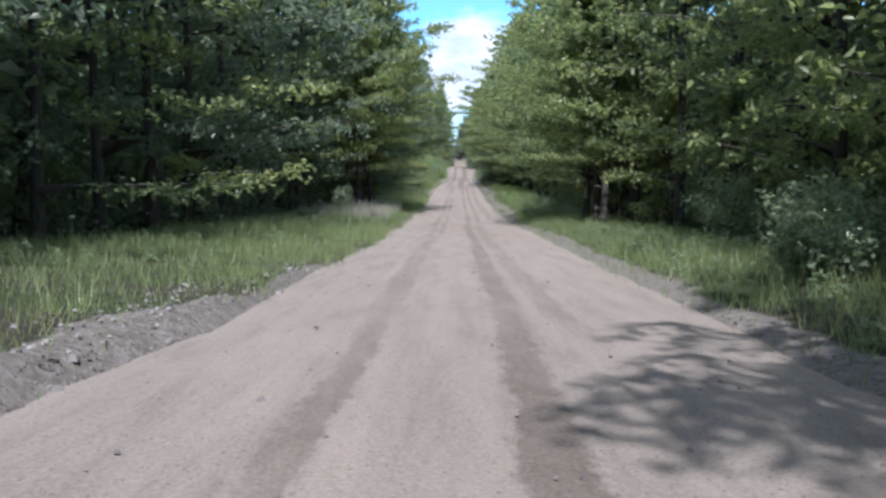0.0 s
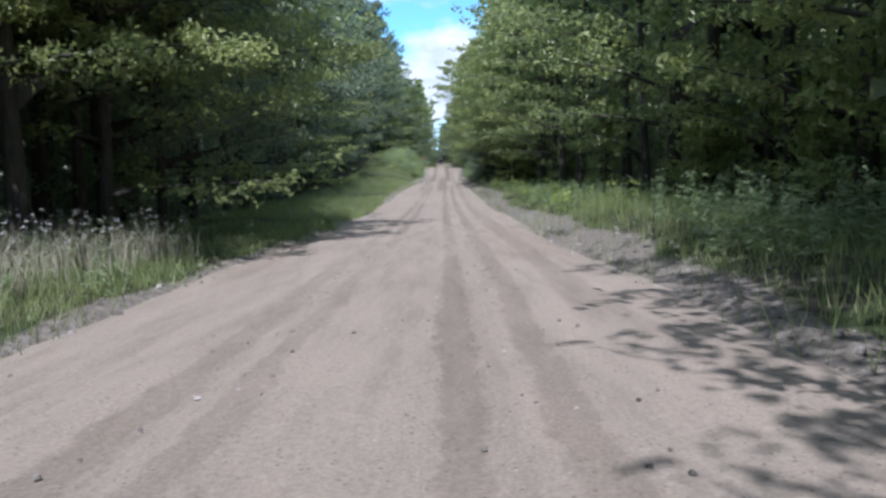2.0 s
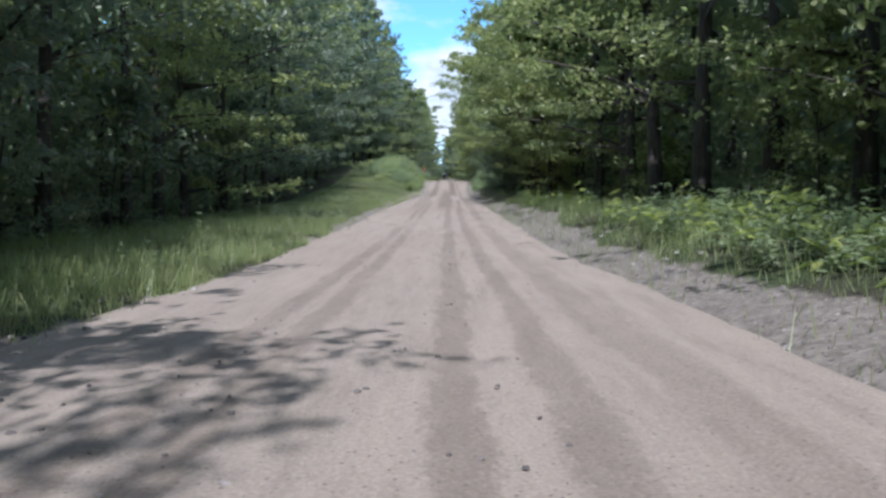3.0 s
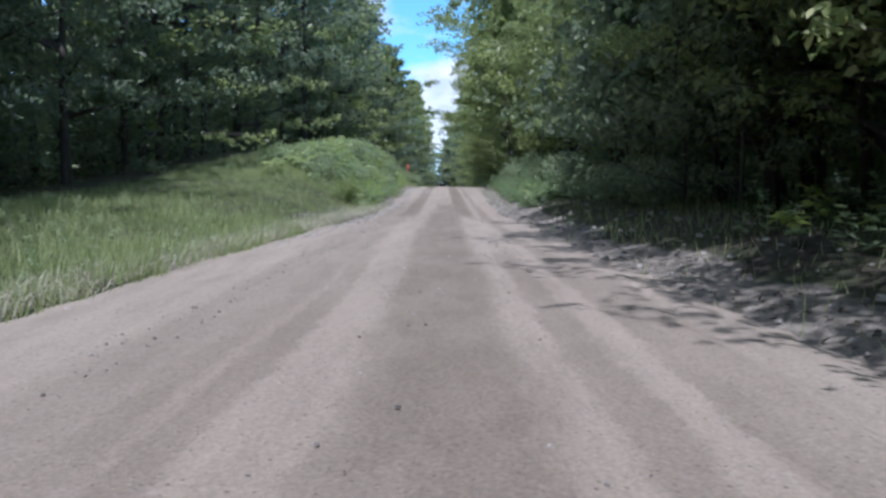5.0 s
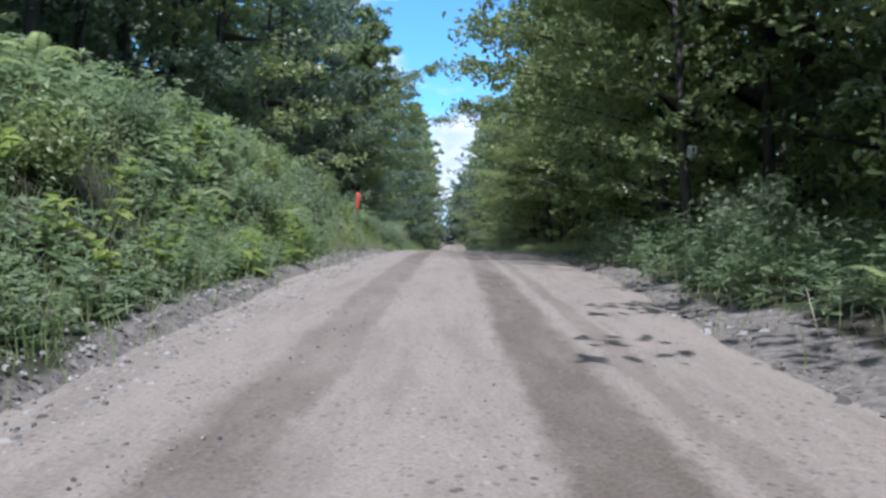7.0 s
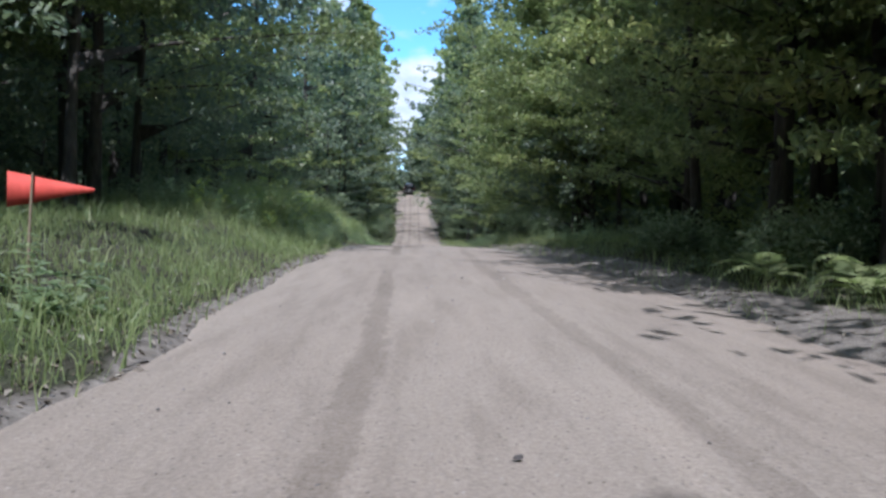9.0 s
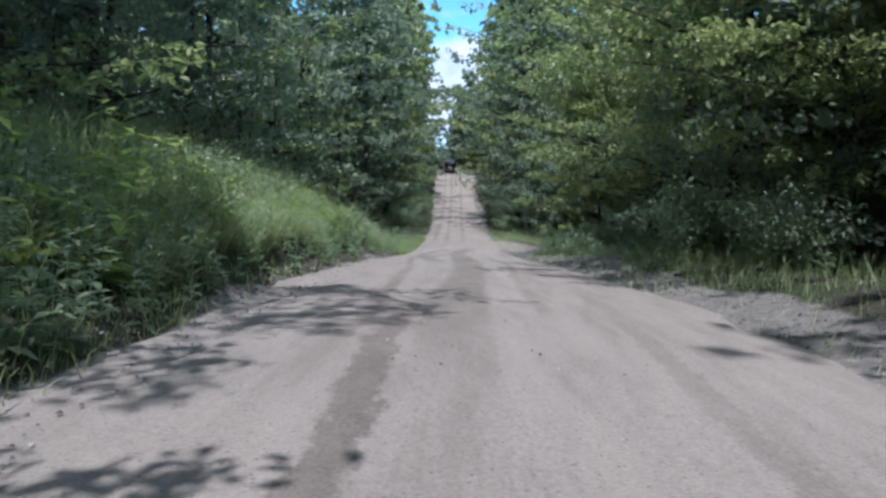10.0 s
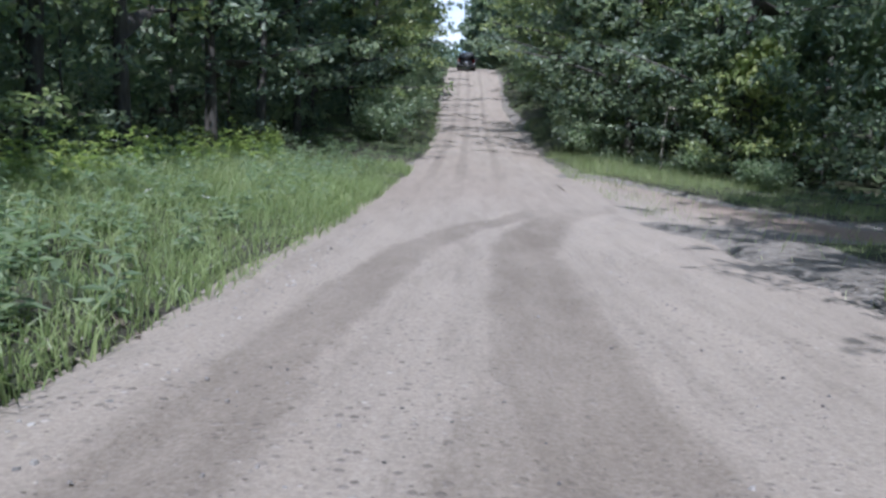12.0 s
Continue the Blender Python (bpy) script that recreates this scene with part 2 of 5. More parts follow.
some = ramp(nt, specks.outputs["Color"], [(0.42, (0, 0, 0)), (0.5, (1, 1, 1))], "CONSTANT")
pebble = maths(nt, "MULTIPLY", ramp(nt, specks.outputs["Distance"], [(0.14, (1, 1, 1)), (0.26, (0, 0, 0))]), some)
base = mixed(nt, maths(nt, "MULTIPLY", pebble, 0.8), base, ramp(nt, specks.outputs["Color"], [(0.5, (0.088, 0.074, 0.066)), (0.75, (0.156, 0.134, 0.118)), (0.95, (0.374, 0.337, 0.310))]))
# coarser stones where the surface is loose
loose = ramp(nt, reach, [(0.34, (0, 0, 0)), (0.38, (1, 1, 1)), (0.53, (1, 1, 1)), (0.58, (0.08, 0.08, 0.08)), (0.66, (0.08, 0.08, 0.08)), (0.70, (0.9, 0.9, 0.9)), (0.80, (0.6, 0.6, 0.6)), (0.84, (0.05, 0.05, 0.05))])
loose = maths(nt, "MULTIPLY", loose, ramp(nt, grain(nt, pos, 0.9, 4.0, 0.6), [(0.36, (0.15, 0.15, 0.15)), (0.6, (1, 1, 1))]))
lumps = node(nt, "ShaderNodeTexVoronoi", {"Scale": 15.0, "Randomness": 1.0})
nt.links.new(pos, lumps.inputs["Vector"])
lump = maths(nt, "MULTIPLY", maths(nt, "MULTIPLY", ramp(nt, lumps.outputs["Distance"], [(0.20, (1, 1, 1)), (0.32, (0, 0, 0))]), ramp(nt, lumps.outputs["Color"], [(0.40, (0, 0, 0)), (0.46, (1, 1, 1))], "CONSTANT")), loose)
base = mixed(nt, maths(nt, "MULTIPLY", lump, 0.9), base, ramp(nt, lumps.outputs["Color"], [(0.45, (0.057, 0.049, 0.047)), (0.7, (0.125, 0.107, 0.099)), (0.9, (0.374, 0.337, 0.310))]))
col = mixed(nt, damp, base, ramp(nt, fine, [(0.28, (0.069, 0.054, 0.042)), (0.5, (0.120, 0.098, 0.080)), (0.75, (0.182, 0.152, 0.127))]))
# redder earth on the side track
apart = nt.nodes.new("ShaderNodeSeparateXYZ")
nt.links.new(pos, apart.inputs[0])
earth = ramp(nt, maths(nt, "MULTIPLY", maths(nt, "ADD", apart.outputs["X"], maths(nt, "MULTIPLY", ragged, 1.5)), 0.1), [(0.34, (0, 0, 0)), (0.56, (0.75, 0.75, 0.75))])
col = mixed(nt, earth, col, ramp(nt, fine, [(0.28, (0.10, 0.066, 0.05)), (0.5, (0.185, 0.128, 0.098)), (0.75, (0.27, 0.20, 0.16))]))
nt.links.new(col, bsdf.inputs["Base Color"])
bumped(nt, bsdf, maths(nt, "ADD", maths(nt, "ADD", maths(nt, "ADD", fine, lump), maths(nt, "MULTIPLY", pebble, 0.6)), maths(nt, "MULTIPLY", grain(nt, pos, 7.0, 6.0, 0.7), 0.8)), 0.6, 0.016)

SOIL, nt, bsdf = surface("verge_soil", 0.95, 0.0, 0.2)
pos = nt.nodes.new("ShaderNodeNewGeometry").outputs["Position"]
bare_soil = nt.nodes.new("ShaderNodeAttribute")
bare_soil.attribute_name = "apron"
apron = bare_soil.outputs["Fac"]
clods = grain(nt, pos, 9.0, 7.0, 0.7)
patchy = grain(nt, pos, 0.7, 4.0)
humus = ramp(nt, clods, [(0.3, (0.022, 0.020, 0.016)), (0.55, (0.052, 0.047, 0.036)), (0.75, (0.12, 0.106, 0.085))])
moss = ramp(nt, clods, [(0.3, (0.020, 0.030, 0.014)), (0.7, (0.062, 0.082, 0.034))])
dirt = ramp(nt, clods, [(0.28, (0.085, 0.075, 0.066)), (0.5, (0.175, 0.156, 0.138)), (0.75, (0.285, 0.26, 0.238))])
bits = node(nt, "ShaderNodeTexVoronoi", {"Scale": 18.0, "Randomness": 1.0})
nt.links.new(pos, bits.inputs["Vector"])
bit = maths(nt, "MULTIPLY", ramp(nt, bits.outputs["Distance"], [(0.24, (1, 1, 1)), (0.36, (0, 0, 0))]), ramp(nt, bits.outputs["Color"], [(0.4, (0, 0, 0)), (0.46, (1, 1, 1))], "CONSTANT"))
dirt = mixed(nt, maths(nt, "MULTIPLY", bit, 0.85), dirt, ramp(nt, bits.outputs["Color"], [(0.42, (0.06, 0.056, 0.056)), (0.7, (0.15, 0.14, 0.136)), (0.95, (0.34, 0.33, 0.32))]))
under = mixed(nt, ramp(nt, patchy, [(0.4, (0, 0, 0)), (0.6, (1, 1, 1))]), humus, moss)
edge = maths(nt, "ADD", apron, maths(nt, "MULTIPLY", maths(nt, "SUBTRACT", grain(nt, pos, 2.2, 5.0), 0.5), 0.9))
nt.links.new(mixed(nt, ramp(nt, edge, [(0.4, (0, 0, 0)), (0.6, (1, 1, 1))]), under, dirt), bsdf.inputs["Base Color"])
bumped(nt, bsdf, maths(nt, "ADD", clods, maths(nt, "MULTIPLY", bit, 0.5)), 0.8, 0.05)

STONE, nt, bsdf = surface("road_stone", 0.85)
geo = nt.nodes.new("ShaderNodeNewGeometry")
nt.links.new(ramp(nt, geo.outputs["Random Per Island"], [(0.0, (0.05, 0.046, 0.046)), (0.5, (0.12, 0.108, 0.104)), (0.85, (0.20, 0.184, 0.176)), (1.0, (0.32, 0.30, 0.29))]), bsdf.inputs["Base Color"])
bumped(nt, bsdf, grain(nt, geo.outputs["Position"], 60.0), 0.4, 0.01)

RUBBLE, nt, bsdf = surface("verge_rubble", 0.9)
geo = nt.nodes.new("ShaderNodeNewGeometry")
nt.links.new(ramp(nt, geo.outputs["Random Per Island"], [(0.0, (0.07, 0.064, 0.06)), (0.4, (0.17, 0.158, 0.148)), (0.75, (0.28, 0.263, 0.25)), (1.0, (0.34, 0.325, 0.31))]), bsdf.inputs["Base Color"])
bumped(nt, bsdf, grain(nt, geo.outputs["Position"], 50.0), 0.5, 0.01)

# ---- line of the road and lie of the land ----


def along(values, y, stations=STATION):
    """Smooth value at y of a row of values given at stations."""
    y = np.asarray(y, float)
    i = np.clip(np.searchsorted(stations, y) - 1, 0, len(stations) - 2)
    s = np.gradient(values, stations)
    h = stations[i + 1] - stations[i]
    t = np.clip((y - stations[i]) / h, 0, 1)
    return ((2 * t**3 - 3 * t**2 + 1) * values[i] + (t**3 - 2 * t**2 + t) * h * s[i]
            + (-2 * t**3 + 3 * t**2) * values[i + 1] + (t**3 - t**2) * h * s[i + 1])


def smooth(a, b, v):
    t = np.clip((v - a) / (b - a), 0, 1)
    return t * t * (3 - 2 * t)


RNG = np.random.default_rng(7)
WAVES = [(RNG.normal(size=2) * f, RNG.uniform(0, 6.28), a) for f, a in ((0.25, 1.0), (0.5, 0.7), (0.9, 0.5), (1.7, 0.35), (3.1, 0.22), (5.0, 0.15)) for _ in range(3)]


def ripple(x, y):
    """Gentle unevenness, about -1 to 1."""
    return sum(a * np.sin(k[0] * x + k[1] * y + p) for k, p, a in WAVES) / 3.0


BANK_AT = np.array([-60, 0, 60, 98, 112, 122, 132, 142, 152, 162, 170, 178, 190, 199, 206, 216, 223, 229, 250, 258, 300, 320, 900.0])
BANK_L = np.array([0.1, 0.15, 0.15, 0.12, 0.15, 0.75, 1.75, 2.45, 2.65, 2.55, 2.1, 0.9, 0.6, 1.1, 1.5, 1.4, 0.7, 0.12, 0.15, 0.7, 0.7, 0.2, 0.2])
BERM_AT = np.array([-60, 0, 30, 48, 60, 80, 105, 125, 140, 165, 185, 200, 214, 224, 229, 237, 246, 256, 300, 900.0])
BERM_R = np.array([0.15, 0.2, 0.12, 0.25, 0.45, 0.5, 0.4, 0.45, 0.45, 0.3, 0.2, 0.3, 0.3, 0.15, 0.05, 0.05, 0.15, 0.5, 0.6, 0.3])


def track_middle(x):
    return 234.0 + 4.4 * smooth(6.6, 3.4, x) - 0.35 * np.maximum(x - 5, 0) + 0.012 * np.maximum(x - 9, 0) ** 2


def track_half(x):
    return 1.7 + 4.8 * smooth(6.8, 3.4, x)


def side_track(x, y):
    """1 on the side track that leaves to the right, 0 off it."""
    half = track_half(x)
    return smooth(half + 0.5, half - 0.3, np.abs(y - track_middle(x)) + 0.15 * ripple(x * 2, y * 2)) * smooth(1.0, 2.5, x)


def land(x, y):
    """Height of the ground beside the road, and how bare it is."""
    x, y = np.broadcast_arrays(np.asarray(x, float), np.asarray(y, float))
    zr, l, r = along(HEIGHT, y), along(EDGE_L, y), along(EDGE_R, y)
    jag = 0.16 * ripple(x * 1.3 + 40, y * 1.6) + 0.08 * ripple(y * 4.0, x * 3.0)
    ul, ur = l - x + jag, x - r + jag
    bank = np.maximum(np.interp(y, BANK_AT, BANK_L), 0) * smooth(0.2, 3.3, ul) * (1 - 0.45 * smooth(8, 16, ul))
    berm = np.interp(y, BERM_AT, BERM_R) * smooth(0.15, 1.9, ur)
    out = np.maximum(ul, ur)
    scarp = np.interp(y, [0, 3, 16, 22, 120, 132, 165, 175, 194, 202, 222, 228], [0.05, 0.12, 0.1, 0, 0, 0.08, 0.08, 0.0, 0.0, 0.05, 0.05, 0]) * (ul > ur)
    cut = np.interp(y, [199, 203, 219, 222.5], [0, 0.55, 0.55, 0]) * (0.75 + 0.4 * ripple(y * 1.3, 2.0)) * (ul > ur)
    bank = bank + cut * (smooth(0.3, 0.62, ul) - smooth(0.3, 3.3, ul))
    lip = (0.11 + scarp) * smooth(-0.15, 0.22, out) - 0.05
    z = zr + bank + berm + lip + 0.035 * ripple(x * 4.5, y * 4.5) * smooth(0.0, 0.25, out) * smooth(1.6, 0.8, out) + 0.07 * ripple(x, y) * smooth(0.4, 2.5, out) - 0.10 * smooth(-0.15, -0.7, out)
    wild = smooth(30, 120, np.abs(x))
    z = z + wild * 1.2 * np.sin(x * 0.013 + y * 0.009)
    st = side_track(x, y)
    z = z * (1 - st) + (zr + 0.015 + 0.01 * ripple(x * 2, y * 2)) * st
    wide_l = np.interp(y, [0, 12, 20, 105, 118, 165, 178, 188, 200, 204, 220, 223, 235], [0.5, 0.35, 0.0, 0.0, 0.15, 0.25, 0.15, 0.0, 0.12, 0.42, 0.42, -0.15, -0.15])
    bare_l = smooth(wide_l + 0.22, wide_l - 0.22, ul + 0.4 * ripple(y * 0.6, 3.0)) * smooth(-5, -4.5, ul)
    wide_r = np.interp(y, [0, 20, 24, 45, 52, 85, 110, 130, 165, 180, 208, 214, 226, 240, 260], [1.0, 0.7, 0.4, 0.4, 0.9, 1.3, 0.8, 0.55, 0.5, 0.4, 0.8, 1.9, 0.9, 0.4, 0.3])
    bare_r = smooth(wide_r + 0.3, wide_r - 0.3, ur + 0.4 * ripple(y * 0.6, 9.0))
    bare = np.where(ul > ur, bare_l, bare_r)
    return z, np.maximum(bare, st), out


def mesh_of(name, verts, faces, material, smooth_shade=False):
    """A mesh from arrays: vertices (n, 3) and faces (m, 3 or 4)."""
    me = bpy.data.meshes.new(name)
    verts, faces = np.asarray(verts, np.float32), np.asarray(faces, np.int32)
    me.vertices.add(len(verts))
    me.vertices.foreach_set("co", verts.ravel())
    me.loops.add(faces.size)
    me.loops.foreach_set("vertex_index", faces.ravel())
    me.polygons.add(len(faces))
    me.polygons.foreach_set("loop_start", np.arange(len(faces), dtype=np.int32) * faces.shape[1])
    me.polygons.foreach_set("use_smooth", np.full(len(faces), smooth_shade))
    me.update(calc_edges=True)
    me.materials.append(material)
    return me


def sheet(name, xs, ys, zs, material):
    """A grid mesh; xs, ys, zs have the same two-dimensional shape."""
    n, m = xs.shape
    i = np.arange(n * m).reshape(n, m)
    f = np.stack([i[:-1, :-1], i[:-1, 1:], i[1:, 1:], i[1:, :-1]], -1).reshape(-1, 4)
    return mesh_of(name, np.stack([xs, ys, zs], -1).reshape(-1, 3), f, material, True)


def part(name, data, parent, label=""):
    ob = new(name, data)
    ob.parent = parent
    return tagged(ob, label) if label else ob


# ground: one sheet out to the horizon
near = np.concatenate([np.arange(-9, -4.5, 0.3), np.arange(-4.5, -1.2, 0.15), np.arange(-1.2, 1.5, 0.9), np.arange(1.5, 10, 0.3)])
gx = np.concatenate([[-2500, -900, -300, -120, -60, -40, -28, -20, -15, -12], near, [12, 15, 20, 28, 40, 60, 120, 300, 900, 2500]])
gy = np.concatenate([[-2500, -700, -200, -80, -40], np.arange(-20, 250, 0.55), np.arange(250, 340, 1.2), np.arange(340, 460, 6), [480, 560, 700, 900, 1500, 3500]])
X, Y = np.meshgrid(gx, gy)
Z, BARE, _ = land(X, Y)
ground = tagged(new("ground", sheet("ground", X, Y, Z, SOIL)), "uneven soil verge and forest floor beside a gravel road", "ground", kind="structure")
ground.data.attributes.new("apron", "FLOAT", "POINT").data.foreach_set("value", BARE.ravel().astype(np.float32))

# road: crowned gravel with shallow ruts
ry = np.concatenate([np.arange(-20, 250, 0.3), np.arange(250, 352, 1.0)])
u = np.linspace(0, 1, 46)
EL, ER = along(EDGE_L, ry) - 0.9, along(EDGE_R, ry) + 0.9
X = EL[:, None] + (ER - EL)[:, None] * u[None]
Y = np.repeat(ry[:, None], len(u), 1)
mid, half = (EL + ER)[:, None] / 2, (ER - EL)[:, None] / 2 - 0.9
v = (X - mid) / half
wob = 0.35 * np.sin(Y * 0.07) + 0.2 * np.sin(Y * 0.19 + 1)
ruts = sum(a * np.exp(-((X + wob - c) / w) ** 2) for c, w, a in ((-1.25, 0.2, 0.022), (0.32, 0.22, 0.025), (1.18, 0.15, 0.015)))
Z = along(HEIGHT, Y) + 0.05 * (1 - np.minimum(v * v, 1.5)) - ruts + 0.007 * ripple(X * 3, Y * 2) - 0.16 * smooth(1.0, 1.32, np.abs(v) + 0.10 * ripple(X * 2.5 + 9, Y * 2.2) + 0.06 * ripple(X * 6, Y * 5))
ridges = sum(np.exp(-((v - c + 0.05 * np.sin(Y * f + c * 9)) / 0.05) ** 2) for c, f in ((0.78, 0.31), (0.92, 0.23)))
Z = Z + ridges * 0.035 * np.clip(0.5 + ripple(X * 2 + 3, Y * 1.3), 0, 1.3) * smooth(46, 60, Y) * smooth(118, 106, Y)
tagged(new("road", sheet("road", X, Y, Z, ROAD)), "pale packed gravel road with darker tyre tracks and loose stones", "road", kind="structure")

# side track
sx = np.arange(2.2, 45, 0.4)
v = np.linspace(-1, 1, 16)
X = np.repeat(sx[:, None], 16, 1)
Y = track_middle(X) + v[None] * track_half(X)
Z = along(HEIGHT, Y) + 0.035 - 0.06 * np.abs(v[None]) ** 3 + 0.012 * ripple(X * 3, Y * 3)
tagged(new("side_track", sheet("side_track", X, Y, Z, ROAD)), "narrow bare gravel track leaving the road into the woods", "track", kind="structure")

# ---- trees ----


def tube(points, radii, sides=7):
    """Vertices and faces of a tapered tube along points."""
    points = np.asarray(points, float)
    a = np.arange(sides) * 2 * np.pi / sides
    way = np.gradient(points, axis=0)
    way /= np.linalg.norm(way, axis=1)[:, None]
    ref = np.where(np.abs(way[:, 2:3]) > 0.9, [[1.0, 0, 0]], [[0, 0, 1.0]])
    p = np.cross(way, ref)
    p /= np.linalg.norm(p, axis=1)[:, None]
    q = np.cross(way, p)
    ring = points[:, None] + np.asarray(radii)[:, None, None] * (np.cos(a)[None, :, None] * p[:, None] + np.sin(a)[None, :, None] * q[:, None])
    n = len(points)
    i = np.arange(n * sides).reshape(n, sides)
    j = np.roll(i, -1, 1)
    return ring.reshape(-1, 3), np.stack([i[:-1], j[:-1], j[1:], i[1:]], -1).reshape(-1, 4)


def joined(pieces, grown=False):
    """One mesh of several; grown: the later pieces grow out of the first."""
    vs, fs, base = [], [], 0
    for v, f in pieces:
        f = f + base
        if grown and vs:
            trunk = vs[0]
            f[f == base] = int(np.argmin(((trunk - v[0]) ** 2).sum(1)))
        vs.append(v)
        fs.append(f)
        base += len(v)
    return np.concatenate(vs), np.concatenate(fs)


def leaf_quads(rng, centres, size, up=0.5, long=1.0, wide=0.62):
    """Small folded leaves at the centres, leaning upwards."""
    n = len(centres)
    normal = rng.normal(size=(n, 3)) * (1 - up) + np.array([0, 0, up])
    normal /= np.linalg.norm(normal, axis=1)[:, None]
    a = np.cross(normal, rng.normal(size=(n, 3)))
    a /= np.linalg.norm(a, axis=1)[:, None]
    b = np.cross(normal, a)
    s = (size * rng.uniform(0.65, 1.35, n))[:, None]
    v = np.stack([centres - a * s * 0.5 * long, centres + b * s * 0.5 * wide + normal * s * 0.12,
                  centres + a * s * 0.5 * long - normal * s * 0.16, centres - b * s * 0.5 * wide + normal * s * 0.12], 1)
    return v.reshape(-1, 3), np.arange(4 * n).reshape(n, 4)


def folded_leaves(rng, centres, size, up=0.5):
    """Pointed oval leaves in two halves folded along the midrib."""
    n = len(centres)
    normal = rng.normal(size=(n, 3)) * (1 - up) + np.array([0, 0, up])
    normal /= np.linalg.norm(normal, axis=1)[:, None]
    a = np.cross(normal, rng.normal(size=(n, 3)))
    a /= np.linalg.norm(a, axis=1)[:, None]
    b = np.cross(normal, a)
    s = (size * rng.uniform(0.65, 1.35, n))[:, None]
    at = lambda p, q, h: centres + (a * p + b * q + normal * h) * s
    v = np.stack([at(-0.5, 0, 0), at(-0.2, 0.27, 0.10), at(0.18, 0.22, 0.05), at(0.55, 0, -0.18), at(0.18, -0.22, 0.05), at(-0.2, -0.27, 0.10)], 1)
    i = np.arange(n)[:, None] * 6
    return v.reshape(-1, 3), np.concatenate([i + np.array([0, 3, 2, 1]), i + np.array([0, 5, 4, 3])])


def tree_meshes(seed, tall, bare, reach, boughs, leaves, size, lean=0.0, thick=0.16, toward=0.35, grow=1.15):
    """Trunk with limbs, and a crown of layered leaf sprays that reaches further out along +x."""
    rng = np.random.default_rng(seed)
    k = np.linspace(0, 1, 17)
    bend = np.cumsum(rng.normal(size=(17, 2)) * 0.085, 0) * k[:, None]
    line = np.stack([bend[:, 0] + lean * tall * k**1.5, bend[:, 1], tall * 0.96 * k], -1)
    line[0, 2] = -0.4
    rad = thick * (1 - 0.9 * k) + 0.3 * thick * np.clip(1 - k * 9, 0, 1)
    wood = [tube(line, rad, 8)]
    sprays, sizes, low, low_sizes = [], [], [], []
    for b in range(boughs):
        f = (b + rng.uniform(0.2, 0.8)) / boughs
        h = bare + (tall - bare) * f**0.9
        rel = (h - bare) / (tall - bare)
        span = reach * (0.55 + 0.75 * math.sin(math.pi * min(1, 0.22 + rel * 0.80))) * (1.02 - rel**2.2 * 0.75) * rng.uniform(0.55, 1.15)
        ang = b * 2.399 + rng.uniform(-0.5, 0.5)
        span *= 1 + toward * max(0.0, math.cos(ang))
        foot = np.array([np.interp(h, line[:, 2], line[:, i]) for i in range(3)])
        way = np.array([math.cos(ang), math.sin(ang), 0])
        rise = rng.uniform(-0.05, 0.62) + 0.35 * rel
        s = np.linspace(0, 1, 5)
        limb = foot + way * span * s[:, None] + np.array([0, 0, 1]) * (rise * span * (s - 0.35 * s * s))[:, None]
        if b % 2 == 0:
            wood.append(tube(limb, thick * 0.34 * (1 - 0.85 * s) * (1.1 - 0.6 * rel), 4))
        stops = np.linspace(0.28, 1, max(4, int(span / 0.6)))
        across = np.array([-way[1], way[0], 0])
        for at in stops:
            c = np.array([np.interp(at, s, limb[:, i]) for i in range(3)]) + rng.normal(size=3) * np.array([0.12, 0.12, 0.07])
            fine = 0.43 + grow * rel
            n = int(leaves / (boughs * 4) * (4 / len(stops)) ** 0.6 * 0.9 / fine**1.5 * rng.uniform(0.5, 1.5))
            fan = (0.16 + 0.25 * span * (1.05 - 0.7 * at)) * rng.uniform(0.7, 1.3)
            u = rng.uniform(-1, 1, n)
            out = rng.normal(size=n) * 0.17 + 0.30 * np.abs(u) * fan
            d = across * (u * fan)[:, None] + way * out[:, None]
            d[:, 2] += rng.normal(size=n) * (0.09 + 0.05 * rel) - 0.16 * u * u * fan - 0.10 * at
            (low if h < 5.5 else sprays).append(c + d)
            (low_sizes if h < 5.5 else sizes).append(np.full(n, size * fine))
    trunk = mesh_of("trunk", *joined(wood, True), BARK, True)
    made = []
    if low:
        made.append(folded_leaves(rng, np.concatenate(low), np.concatenate(low_sizes)))
    if sprays:
        made.append(leaf_quads(rng, np.concatenate(sprays), np.concatenate(sizes)))
    return trunk, joined(made)


def tree_kind(seed, leaf, label, name="tree", **shape):
    trunk, (v, f) = tree_meshes(seed, **shape)
    root = new(name)
    part("trunk", trunk, root)
    part("crown", mesh_of("crown", v, f, leaf), root)
    return tagged(root, label, name)


GREEN = "tall broadleaf tree with layered green leaves at the forest edge"
DARK = "tall broadleaf tree with green crown in shaded woods"
right_kinds = [tree_kind(11 + i, LEAF, GREEN, tall=t, bare=b, reach=r, boughs=44, leaves=3000, size=0.30, thick=k)
               for i, (t, b, r, k) in enumerate(((16.5, 1.4, 2.6, 0.17), (18.5, 2.0, 2.9, 0.20), (14.5, 0.9, 2.4, 0.14), (19.5, 2.6, 2.8, 0.21), (17.0, 1.8, 3.0, 0.18)))]
